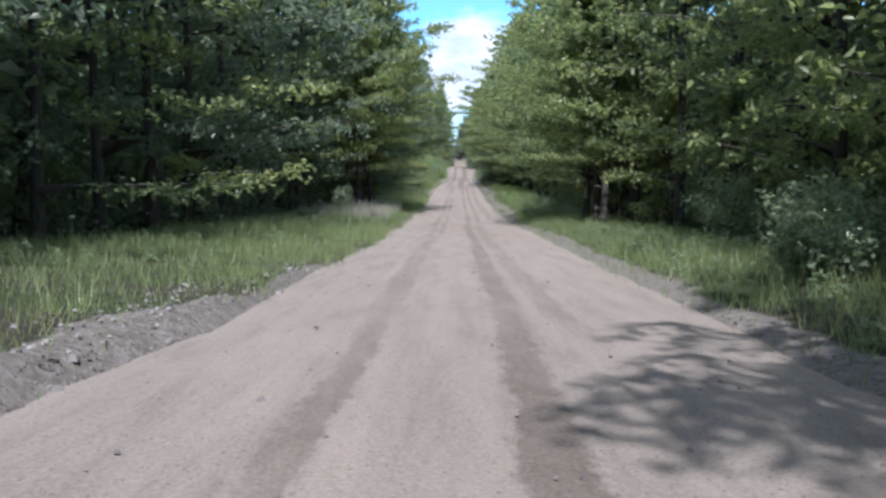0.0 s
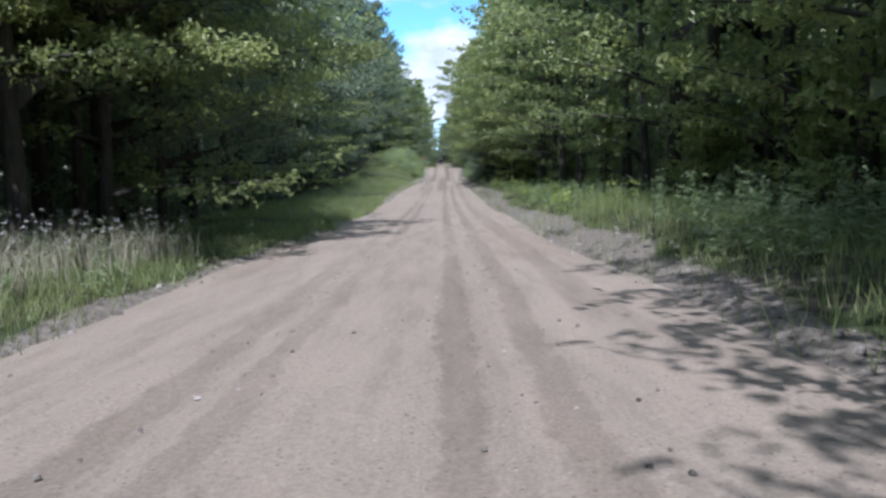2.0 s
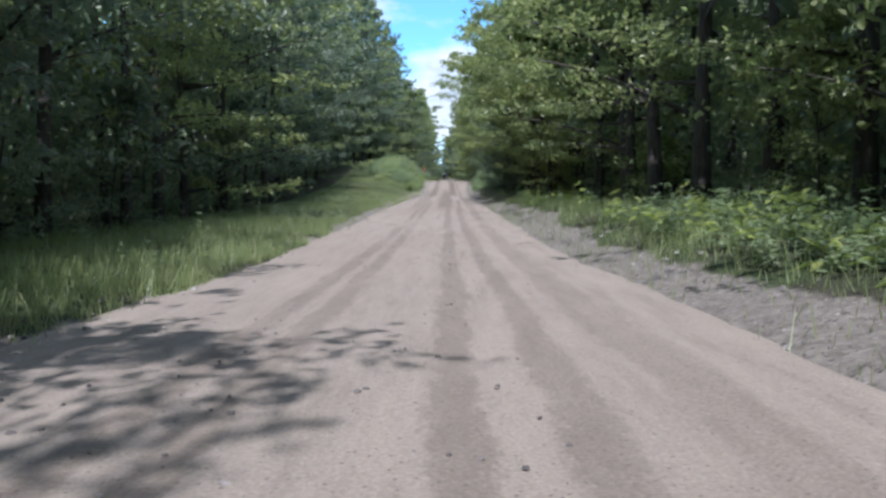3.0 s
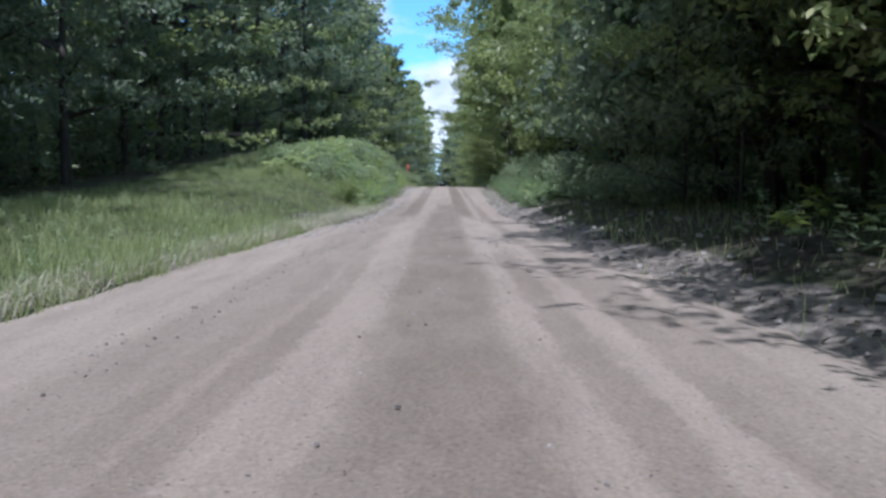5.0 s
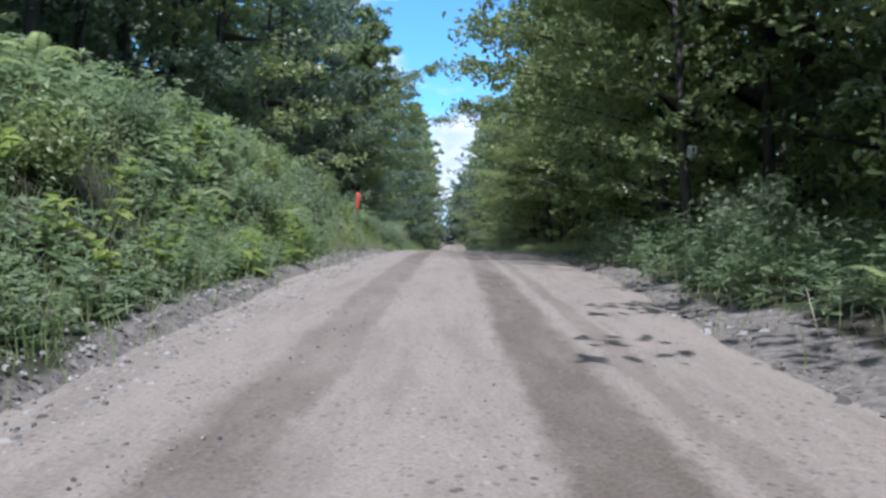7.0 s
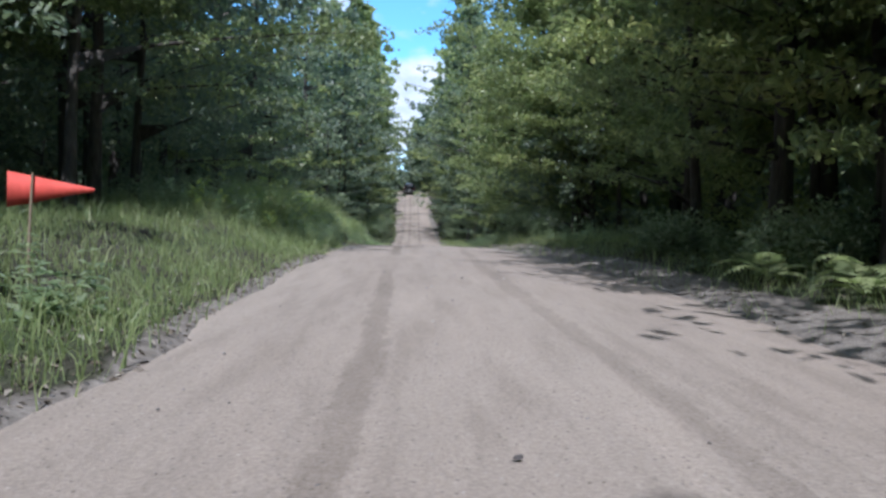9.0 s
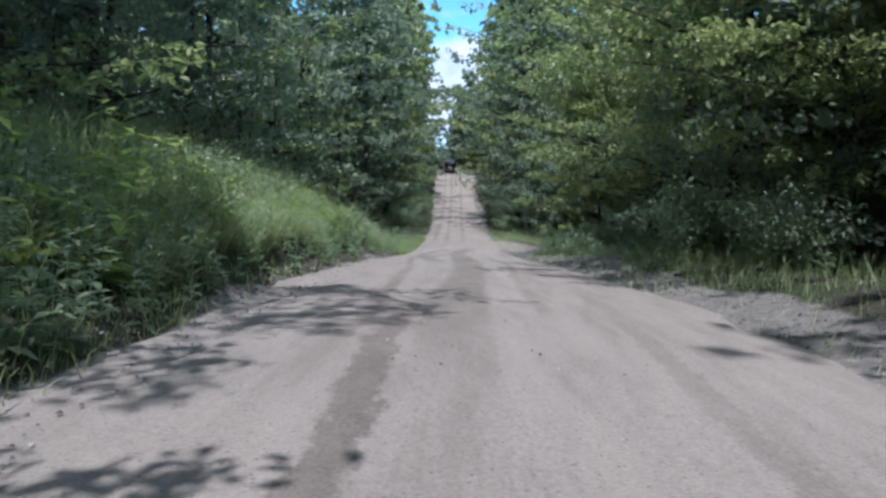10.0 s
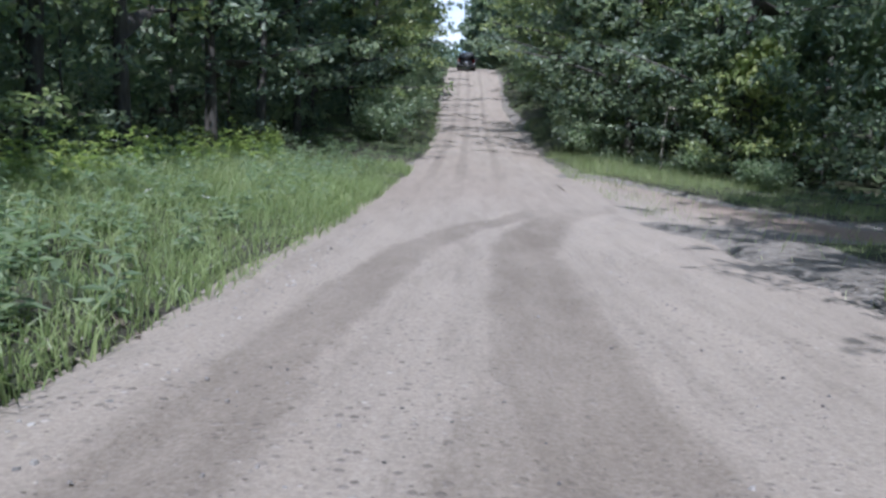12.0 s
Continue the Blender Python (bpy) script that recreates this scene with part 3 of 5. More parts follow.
# most left trees take the darkened leaf colour for their shaded side
left_kinds = [tree_kind(31 + i, LEAF if i in (1, 4) else LEAF_SHADED, DARK, tall=t, bare=b, reach=r, boughs=40, leaves=2800, size=0.30, thick=k)
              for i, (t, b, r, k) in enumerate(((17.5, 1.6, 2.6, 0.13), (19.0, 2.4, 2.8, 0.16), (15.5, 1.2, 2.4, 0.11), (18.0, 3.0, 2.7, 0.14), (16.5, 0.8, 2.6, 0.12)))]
over_kinds = [tree_kind(91 + i, LEAF_BRIGHT, "broadleaf tree with long boughs hanging out over the road", tall=t, bare=b, reach=r, boughs=40, leaves=6500, size=0.18, thick=k, toward=0.7, lean=0.06, grow=0.55)
              for i, (t, b, r, k) in enumerate(((12.5, 4.0, 2.5, 0.13), (14.5, 4.6, 2.6, 0.14)))]
wide_kinds = [tree_kind(97, LEAF, "tall broadleaf tree spreading wide boughs across the road", tall=15.0, bare=2.8, reach=3.0, boughs=54, leaves=15000, size=0.27, thick=0.14, toward=1.1, lean=0.12, grow=0.55)]
young_kinds = [tree_kind(71 + i, LEAF, "young leafy sapling crowding the forest edge", "sapling", tall=t, bare=0.3, reach=r, boughs=20, leaves=1300, size=0.2, thick=0.035)
               for i, (t, r) in enumerate(((3.4, 1.2), (4.8, 1.4), (2.4, 1.0)))]
# saplings with shade put into the leaf colour
dark_young = [tree_kind(81 + i, LEAF_SHADED, "slender sapling with leaves coloured darker for woodland shade", "sapling", tall=t, bare=0.3, reach=r, boughs=20, leaves=1200, size=0.22, thick=0.035)
              for i, (t, r) in enumerate(((4.2, 1.4), (5.6, 1.6)))]
far_kinds = [tree_kind(61 + i, LEAF if i else LEAF_SHADED, GREEN, tall=t, bare=b, reach=r, boughs=36, leaves=2000, size=0.46, thick=0.17)
             for i, (t, b, r) in enumerate(((17.0, 1.8, 2.7), (18.5, 1.4, 2.8), (15.5, 1.0, 2.6)))]
used = set()


def plant(kinds, rng, x, y, scale=1.0, group="", turn=None, vary=0.12):
    """Stand one tree of the given kinds on the ground at x, y."""
    kind = kinds[rng.integers(len(kinds))]
    z = float(land(x, y)[0])
    turn = (180 if x > 0 else 0) + rng.uniform(-30, 30) if turn is None else turn
    s = scale * rng.uniform(1 - vary, 1 + vary)
    m = pose(x, y, z - 0.05, rng.uniform(-2, 2), rng.uniform(-2, 2), turn) @ Matrix.Diagonal((s, s, s * rng.uniform(0.94, 1.06), 1))
    if kind in used:
        ob = copy_thing(kind, m)
    else:
        kind.matrix_basis, ob = m, kind
        used.add(kind)
    return tagged(ob, group=group)


# distance of the forest edge from the middle of the road, left and right
WOOD_AT = np.array([-60, 0, 14, 30, 42, 50, 56, 64, 74, 88, 102, 112, 116, 130, 135, 150, 170, 178, 184, 194, 200, 215, 222, 228, 240, 252, 262, 300, 900.0])
WOOD_L = np.array([10, 10, 9.8, 9.8, 9.4, 8.8, 7.6, 8.2, 9.2, 10, 11, 11.5, 11.7, 12, 12, 11.5, 10, 9.8, 9.8, 9.8, 9.8, 10, 10, 10, 8.6, 6.4, 6.3, 7.2, 6.6])
WOOD_R = np.array([6.8, 7.0, 8.4, 9.6, 8.4, 8.0, 8.2, 8.9, 8.6, 7.6, 7.2, 7.6, 8.6, 9.0, 8.0, 8.0, 8.2, 8.2, 6.9, 8.6, 10.2, 9.6, 8.6, 9.6, 8.8, 7.0, 6.8, 7.2, 6.6])
rng = np.random.default_rng(5)


def clear(x, y):
    if 4.5 < x < 13 and 235 < y < 243.5 - 0.1 * (x - 4.5):
        return False
    return float(side_track(np.array(x), np.array(y))) < 0.01 and float(side_track(np.array(x), np.array(y + 1.5))) < 0.5


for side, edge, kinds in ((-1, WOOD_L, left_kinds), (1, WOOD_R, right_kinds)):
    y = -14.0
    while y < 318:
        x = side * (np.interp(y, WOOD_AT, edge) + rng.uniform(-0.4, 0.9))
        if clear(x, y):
            # y 236 to 262 uses left kinds on both sides: shade by leaf colour
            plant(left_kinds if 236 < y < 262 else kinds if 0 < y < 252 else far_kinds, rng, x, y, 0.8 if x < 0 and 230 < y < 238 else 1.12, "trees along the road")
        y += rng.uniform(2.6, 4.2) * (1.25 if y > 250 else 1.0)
    y = -8.0
    while y < 300:
        x = side * (np.interp(y, WOOD_AT, edge) + rng.uniform(-0.9, 1.8))
        if clear(x, y) and rng.uniform() < (0.8 if side > 0 else 0.7):
            plant(young_kinds if side > 0 else dark_young, rng, x, y, 1.0, "saplings along the road")
        y += rng.uniform(2.2, 3.6)

# trees placed to overhang and shade the road; those near y=0 stay unseen
for x, y, scale in ((5.6, -0.2, 0.85),  (7.4, 107.5, 0.95),
                    (7.4, 182.0, 0.95), (8.4, 223.0, 0.9), (-4.8, 259.0, 0.8), (5.4, 262.0, 0.8)):
    plant(over_kinds, rng, x, y, scale, "trees overhanging the road")
for x, y, scale in ((6.6, 3.0, 0.85), (6.9, 0.6, 0.8), (5.9, 0.8, 1.0), (6.2, 2.6, 0.92), (6.7, 4.6, 0.75), (5.7, 0.6, 0.95), (6.0, 2.2, 0.88), (-7.0, 56.2, 1.1), (-7.5, 58.4, 0.92), (-6.9, 191.2, 1.15), (6.3, 41.2, 0.85), (6.9, 43.4, 0.9),
                    (7.3, 106.0, 1.0), (7.0, 109.6, 1.0), (7.4, 113.4, 0.85), (8.2, 116.6, 0.9), (7.6, 157.0, 1.4), (7.8, 161.5, 1.45), (7.6, 165.5, 1.4), (8.2, 131.0, 0.8), (8.3, 136.5, 0.85), (8.9, 141.5, 0.85), (8.9, 147.0, 0.85),
                    (7.3, 183.6, 0.95), (7.1, 187.0, 0.95), (7.4, 189.4, 0.9), (6.7, 226.4, 0.72), (7.7, 203.2, 0.9), (6.7, 205.2, 0.95), (-7.2, 51.4, 0.9), (8.0, 103.0, 1.1), (8.4, 111.4, 1.1), (9.6, 228.4, 1.0), (11.8, 229.6, 1.1)):
    plant(wide_kinds, rng, x, y, scale, "trees overhanging the road", 0 if x < 0 else 180, 0.0)

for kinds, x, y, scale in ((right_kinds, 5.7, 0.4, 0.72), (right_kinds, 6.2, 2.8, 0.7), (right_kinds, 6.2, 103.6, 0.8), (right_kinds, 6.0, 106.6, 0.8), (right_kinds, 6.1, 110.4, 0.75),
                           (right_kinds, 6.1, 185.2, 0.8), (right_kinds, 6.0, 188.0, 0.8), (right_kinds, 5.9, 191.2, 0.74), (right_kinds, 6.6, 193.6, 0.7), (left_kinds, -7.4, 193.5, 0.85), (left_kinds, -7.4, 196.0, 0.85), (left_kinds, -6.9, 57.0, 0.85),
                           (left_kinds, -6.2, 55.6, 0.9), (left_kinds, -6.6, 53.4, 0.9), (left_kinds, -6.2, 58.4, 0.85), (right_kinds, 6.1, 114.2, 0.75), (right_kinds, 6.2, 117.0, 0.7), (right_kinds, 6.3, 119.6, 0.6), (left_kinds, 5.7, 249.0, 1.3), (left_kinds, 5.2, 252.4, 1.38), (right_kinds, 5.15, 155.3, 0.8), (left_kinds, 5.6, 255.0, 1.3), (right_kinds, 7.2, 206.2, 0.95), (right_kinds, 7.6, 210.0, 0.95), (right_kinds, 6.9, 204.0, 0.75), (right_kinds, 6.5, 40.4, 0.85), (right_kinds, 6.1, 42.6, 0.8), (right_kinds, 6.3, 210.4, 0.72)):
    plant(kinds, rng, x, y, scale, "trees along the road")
# darkened saplings added to fill deep shade under the right-hand trees
for x, y in ((4.9, 249.6), (5.6, 247.9), (6.4, 246.6), (4.6, 251.6), (7.4, 245.0), (8.4, 244.4), (10.2, 243.9), (12.0, 244.0), (13.8, 245.2), (16.0, 246.4), (18.2, 248.6), (11.0, 246.0), (14.6, 247.0), (4.9, 112.6), (5.3, 114.8), (4.8, 117.0), (5.4, 119.2), (5.0, 121.4), (5.6, 123.0), (4.4, 113.8), (4.5, 118.2), (4.6, 120.4), (6.2, 116.0), (6.3, 120.6), (5.9, 203.0), (6.4, 205.2), (6.0, 207.4), (6.7, 209.2), (6.3, 211.6)):
    plant(dark_young, rng, x, y, 1.0, "saplings along the road")


def thicket(name, label, places, seed, trunks=True, dense=25, top=17.5, size=0.9, per=14):
    """Many plain trees in one mesh: trunks and coarse leaf sprays."""
    r = np.random.default_rng(seed)
    wood, centres = [], []
    for x, y in places:
        z, tall, bare = float(land(x, y)[0]), top * r.uniform(0.85, 1.15), r.uniform(0.3, 1.2)
        k = np.linspace(0, 1, 4)
        if trunks:
            wood.append(tube(np.stack([x + r.normal() * 0.5 * k, y + r.normal() * 0.5 * k, z - 0.3 + tall * 0.95 * k], -1), 0.17 * (1 - 0.85 * k), 5))
        n = dense
        h = r.uniform(0, 1, n)
        a = r.uniform(0, 6.28, n)
        d = r.uniform(0.3, 1, n) * (1.2 + 2.3 * np.sin(np.pi * np.clip(0.2 + 0.8 * h, 0, 1)))
        c = np.stack([x + np.cos(a) * d, y + np.sin(a) * d, z + bare + (tall - bare) * h], -1)
        centres.append((c[:, None] + np.clip(r.normal(size=(n, per, 3)), -1.8, 1.8) * np.array([0.62, 0.62, 0.3])).reshape(-1, 3))
    v, f = leaf_quads(r, np.concatenate(centres), size, 0.45, 1.0, 0.75)
    # shade inside the woods is part of this leaf colour
    me = mesh_of(name, v, f, LEAF_SHADED)
    tagged(new(name, me), label, "woods", kind="stuff")
    if wood:
        tagged(new(name + "_trunks", mesh_of(name + "_trunks", *joined(wood), BARK, True)), "dim grey trunks standing in dense shaded woods", "trunks", kind="stuff")


for side, edge in ((-1, WOOD_L), (1, WOOD_R)):
    front, spots = [], []
    for row, gap in ((3.2, 3.4), (7.0, 4.4), (11.5, 5.5), (16.5, 6.5)):
        y = -16.0
        while y < 335:
            x = side * (np.interp(y, WOOD_AT, edge) + row + (2.2 if side < 0 and 224 < y < 248 else 0) + rng.uniform(-0.9, 0.9))
            if clear(x, y):
                (front if row < 10 else spots).append((x, y))
            y += gap * rng.uniform(0.7, 1.3)
    thicket("woods", "dense woods just behind the forest edge, leaves darkened as in shade", front, 400 + side, size=0.56, per=26)
    thicket("woods", "dense woods behind the forest edge, leaves darkened as in shade", spots, 404 + side)
bend = [(rng.uniform(0.6, 7.0), y) for y in np.arange(318, 372, 1.9)] + [(-rng.uniform(8, 14), y) for y in np.arange(322, 372, 2.4)]
thicket("far_woods", "distant green woods where the road bends away", bend, 410, False, 34, 16.0)
block = [(x + rng.uniform(-0.8, 0.8), row + rng.uniform(-2, 2)) for row in (374, 380, 386) for x in np.arange(-16, 8, 2.2)]
thicket("far_woods", "distant low green woods closing the view over the hill", block, 411, False, 34, 8.5)


def undergrowth(side, count):
    """Brush between the trunks just inside the forest edge, in clumps from the ground up."""
    r = np.random.default_rng(70 + side)
    y = r.uniform(-12, 300, count)
    x = side * (np.interp(y, WOOD_AT, WOOD_L if side < 0 else WOOD_R) + 0.3 + 4.2 * r.uniform(0, 1, count) ** 1.3)
    z = land(x, y)[0] + 2.6 * r.uniform(0, 1, count) ** 1.6
    c = np.stack([x, y, z], -1)[side_track(x, y) < 0.01]
    c = (c[:, None] + np.clip(r.normal(size=(len(c), 12, 3)), -1.8, 1.8) * np.array([0.38, 0.38, 0.16])).reshape(-1, 3)
    c[:, 2] = np.maximum(c[:, 2], land(c[:, 0], c[:, 1])[0] + 0.03)
    # leaf colour darkened to stand for shade between the trunks
    return mesh_of("undergrowth", *leaf_quads(r, c, 0.24, 0.5), LEAF_SHADED)


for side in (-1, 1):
    tagged(new("undergrowth", undergrowth(side, 3200)), "dense brush between the trunks, leaves darkened as in shade", "undergrowth", kind="stuff")


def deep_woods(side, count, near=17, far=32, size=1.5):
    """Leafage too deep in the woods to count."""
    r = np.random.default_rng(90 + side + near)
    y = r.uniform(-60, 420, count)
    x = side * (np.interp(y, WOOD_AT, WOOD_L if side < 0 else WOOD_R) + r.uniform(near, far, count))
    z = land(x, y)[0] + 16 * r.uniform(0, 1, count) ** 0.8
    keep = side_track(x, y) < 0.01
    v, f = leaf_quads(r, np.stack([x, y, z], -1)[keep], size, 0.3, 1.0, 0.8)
    # leaf colour carries the dimness of the deep woods
    return mesh_of("deep_woods", v, f, LEAF_SHADED)


for side in (-1, 1):
    tagged(new("deep_woods", deep_woods(side, 15000)), "dense woods deep behind the road, leaves darkened as in shade", "woods", kind="stuff")
    tagged(new("deep_woods", deep_woods(side, 36000, 32, 75, 1.9)), "dense woods stretching far from the road, leaves darkened as in shade", "woods", kind="stuff")

# ---- grass and weeds ----


def scatter(rng, count, y0, y1, side, u0, u1, power=1.0):
    """Places on the verge: y along the road, u out from its edge."""
    y = rng.uniform(y0, y1, count)
    u = u0 + (u1 - u0) * rng.uniform(0, 1, count) ** power
    x = along(EDGE_L, y) - u if side < 0 else along(EDGE_R, y) + u
    z, bare, out = land(x, y)
    wood = np.interp(y, WOOD_AT, WOOD_L if side < 0 else WOOD_R)
    return x, y, z, bare, np.abs(x) - wood


def blades(rng, x, y, z, tall, wide, lean=0.35, bent=False):
    """Grass blades: tapered strips, each leaning its own way."""
    n = len(x)
    a = rng.uniform(0, 2 * np.pi, n)
    side = np.stack([np.cos(a), np.sin(a), np.zeros(n)], -1)
    b = rng.uniform(0, 2 * np.pi, n)
    over = np.stack([np.cos(b), np.sin(b), np.zeros(n)], -1) * (tall * lean * rng.uniform(0.2, 1.3, n))[:, None]
    foot = np.stack([x, y, z - 0.03], -1)
    up = np.array([0, 0, 1.0]) * tall[:, None]
    w = (wide * rng.uniform(0.7, 1.3, n))[:, None] * side * 0.5
    tip = foot + up + over
    if bent:
        mid = foot + up * 0.62 + over * 0.35
        tip = foot + up * 0.92 + over * 1.25
        v = np.stack([foot - w, foot + w, mid + w * 0.8, tip + w * 0.15, tip - w * 0.15, mid - w * 0.8], 1).reshape(-1, 3)
        i = np.arange(n)[:, None] * 6
        return v, np.concatenate([i + np.array([0, 1, 2, 5]), i + np.array([5, 2, 3, 4])])
    v = np.stack([foot - w, foot + w, tip + w * 0.25, tip - w * 0.25], 1).reshape(-1, 3)
    f = np.arange(n * 4).reshape(n, 4)
    return v, f


def grass_patch(seed, side, y0, y1, density, u1, tall_at, tall, bent=False):
    r = np.random.default_rng(seed)
    n = int((y1 - y0) * u1 * density)
    x, y, z, bare, wood = scatter(r, n, y0, y1, side, -0.12, u1, 1.35)
    clump = 0.5 + 0.5 * ripple(x * 1.4, y * 1.4)
    keep = (r.uniform(0, 1, n) > bare * 0.9) & (r.uniform(0, 1, n) < 1.0 - 0.8 * smooth(-0.5, 1.6, wood)) & (r.uniform(0, 1, n) < 0.45 + 0.7 * clump)
    if side < 0:
        u = along(EDGE_L, y) - x
        hollow = smooth(0.75, 0.45, u) * (0.93 * smooth(200, 203, y) * smooth(222.5, 220, y) + 0.6 * smooth(126, 132, y) * smooth(172, 166, y))
        keep &= r.uniform(0, 1, n) > hollow
    x, y, z, clump = x[keep], y[keep], z[keep], clump[keep]
    n_kept = len(x)
    h = np.interp(y, tall_at, tall) * (0.45 + 0.6 * clump) * r.uniform(0.55, 1.25, len(x))
    v, f = blades(r, x, y, z, h * r.choice([0.45, 0.65, 1.0], n_kept), 0.011, 0.6 if bent else 0.5, bent)
    return mesh_of("grass", v, f, GRASS)


L_AT, L_TALL = [0, 30, 50, 60, 75, 110, 125, 150, 172, 185, 200, 212, 222, 230, 300], [0.35, 0.32, 0.34, 0.38, 0.36, 0.30, 0.32, 0.44, 0.55, 0.42, 0.45, 0.5, 0.5, 0.42, 0.5]
R_AT, R_TALL = [0, 30, 45, 60, 80, 110, 160, 190, 230, 300], [0.42, 0.38, 0.5, 0.52, 0.45, 0.4, 0.4, 0.45, 0.4, 0.5]
for y0, y1, dens in ((2, 75, 300), (75, 100, 230), (100, 115, 300), (115, 160, 260), (160, 245, 195), (245, 320, 40)):
    tagged(new("grass", grass_patch(int(y0) + 1, -1, y0, y1, dens, 7.2, L_AT, L_TALL, y0 == 160)), "long green verge grass with straw-coloured stalks", "grass", kind="stuff")
    tagged(new("grass", grass_patch(int(y0) + 2, 1, y0, y1, dens * (0.8 if y0 not in (100, 115) else 0.2), 5.0, R_AT, R_TALL)), "long green verge grass below the trees", "grass", kind="stuff")

r = np.random.default_rng(119)
x, y, z, bare, wood = scatter(r, 5200, 42, 54, -1, 1.0, 5.6)
tagged(new("dry_grass", mesh_of("dry_grass", *blades(r, x, y, z, r.uniform(0.3, 0.7, len(x)), 0.012, 0.45, True), STRAW)), "pale dry seed grass among wild flowers", "grass", kind="stuff")
x, y, z, bare, wood = scatter(r, 5200, 104, 126, -1, 0.02, 0.55, 1.4)
tagged(new("dry_grass", mesh_of("dry_grass", *blades(r, x, y, z, r.uniform(0.06, 0.26, len(x)), 0.012, 1.1, True), STRAW)), "flattened dry grass along the foot of the bank", "grass", kind="stuff")
tagged(new("grass", grass_patch(118, -1, 222, 243, 260, 6.5, L_AT, L_TALL, True)), "thick soft green grass at the road edge", "grass", kind="stuff")
tagged(new("grass", grass_patch(116, 1, 235, 251, 330, 5.5, R_AT, R_TALL)), "bright verge grass where a side track leaves the road", "grass", kind="stuff")
tagged(new("grass", grass_patch(117, -1, 108, 132, 260, 7.2, L_AT, L_TALL)), "dense short green grass on the slope of the bank", "grass", kind="stuff")


def weeds(seed, side, y0, y1, count, u0, u1, low, high, leaf=0.15, rows=7, per=3):
    """Leafy weeds: upright stems with leaves all the way up."""
    r = np.random.default_rng(seed)
    x, y, z, bare, wood = scatter(r, count, y0, y1, side, u0, u1)
    keep = (r.uniform(0, 1, count) > bare) & (r.uniform(0, 1, count) < 0.5 + 1.15 * ripple(x * 0.9 + 7, y * 0.9))
    x, y, z = x[keep], y[keep], z[keep]
    n = len(x)
    h = r.uniform(low, high, n) * (0.75 + 0.35 * ripple(x * 0.5, y * 0.5 + 4))
    k = np.linspace(0.15, 1, rows)
    a = r.uniform(0, 6.28, (n, 1, 1)) + np.arange(rows)[None, :, None] * 1.9 + np.arange(per)[None, None] * 6.283 / per + r.normal(size=(n, rows, per)) * 0.6
    s = leaf * (1.15 - 0.55 * k)[None, :, None] * r.uniform(0.7, 1.3, (n, rows, per))
    tilt = r.normal(size=(n, 1, 2)) * 0.24
    k = np.clip(k[None] + r.normal(size=(n, rows)) * 0.11, 0.08, 1.02)
    stem = np.stack([x[:, None] + tilt[..., 0] * h[:, None] * k, y[:, None] + tilt[..., 1] * h[:, None] * k, z[:, None] + h[:, None] * k], -1)
    way = np.stack([np.cos(a), np.sin(a), r.uniform(-0.2, 0.8, a.shape)], -1)
    cross = np.stack([-np.sin(a), np.cos(a), 0 * a], -1)
    foot = stem[:, :, None] + 0 * way
    tip = foot + way * s[..., None] * 1.25 - np.array([0, 0, 0.35]) * s[..., None]
    mid = foot + way * s[..., None] * 0.6
    v = np.stack([foot, mid + cross * s[..., None] * 0.28, tip, mid - cross * s[..., None] * 0.28], -2).reshape(-1, 3)
    f = np.arange(len(v)).reshape(-1, 4)
    sv, sf = blades(r, x, y, z, h, 0.012, 0.02)
    return joined([(v, f), (sv, sf)])


def weed_bed(label, *args, material=WEED, **more):
    v, f = weeds(*args, **more)
    return tagged(new("weeds", mesh_of("weeds", v, f, material)), label, "weeds", kind="stuff")


BANK_WEEDS = "leafy green weeds crowding the roadside bank"
weed_bed(BANK_WEEDS, 201, -1, 127, 176, 4200, 0.3, 5.5, 0.35, 0.95, leaf=0.12)
weed_bed("tall broad-leaved weeds along the top of the bank", 209, -1, 126, 174, 420, 1.2, 5.0, 0.7, 1.3, leaf=0.24)
weed_bed("leafy yellowish weeds in the long verge grass", 210, -1, 172, 198, 2800, 0.1, 6.0, 0.4, 0.95, leaf=0.13)
weed_bed(BANK_WEEDS, 202, -1, 176, 226, 3000, 0.1, 5.5, 0.3, 0.95, leaf=0.115, rows=7)
weed_bed("sparse leafy weeds in the long grass", 203, -1, 5, 118, 1300, 0.3, 6.5, 0.2, 0.6, leaf=0.085)
weed_bed("leafy weeds below the forest edge", 204, 1, 48, 112, 1300, 1.1, 4.5, 0.35, 1.0, leaf=0.12)
weed_bed("leafy weeds and brambles below the trees", 205, 1, 122, 165, 2000, 0.4, 5.5, 0.3, 1.0, leaf=0.14)
weed_bed("leafy weeds below the forest edge", 206, 1, 165, 226, 700, 0.9, 4.2, 0.3, 0.9, leaf=0.13)
weed_bed("low weeds in the verge grass", 207, 1, 6, 48, 600, 0.6, 5.5, 0.2, 0.55, leaf=0.12)
weed_bed("low weeds in the verge grass", 208, -1, 226, 250, 500, 0.5, 6.5, 0.25, 0.6, leaf=0.12)

weed_bed("broad-leaved yellow-green weeds on the roadside bank", 211, -1, 188, 219, 260, 0.8, 3.6, 0.45, 1.25, leaf=0.25, rows=6, material=BROAD)
weed_bed("broad-leaved yellow-green weeds at the back of the grassy verge", 215, -1, 229, 247, 240, 3.6, 6.0, 0.4, 0.9, leaf=0.17, rows=6, material=BROAD)
weed_bed("broad-leaved yellow-green weeds on the bank", 212, -1, 128, 172, 300, 0.4, 4.0, 0.4, 1.0, leaf=0.22, rows=6, material=BROAD)
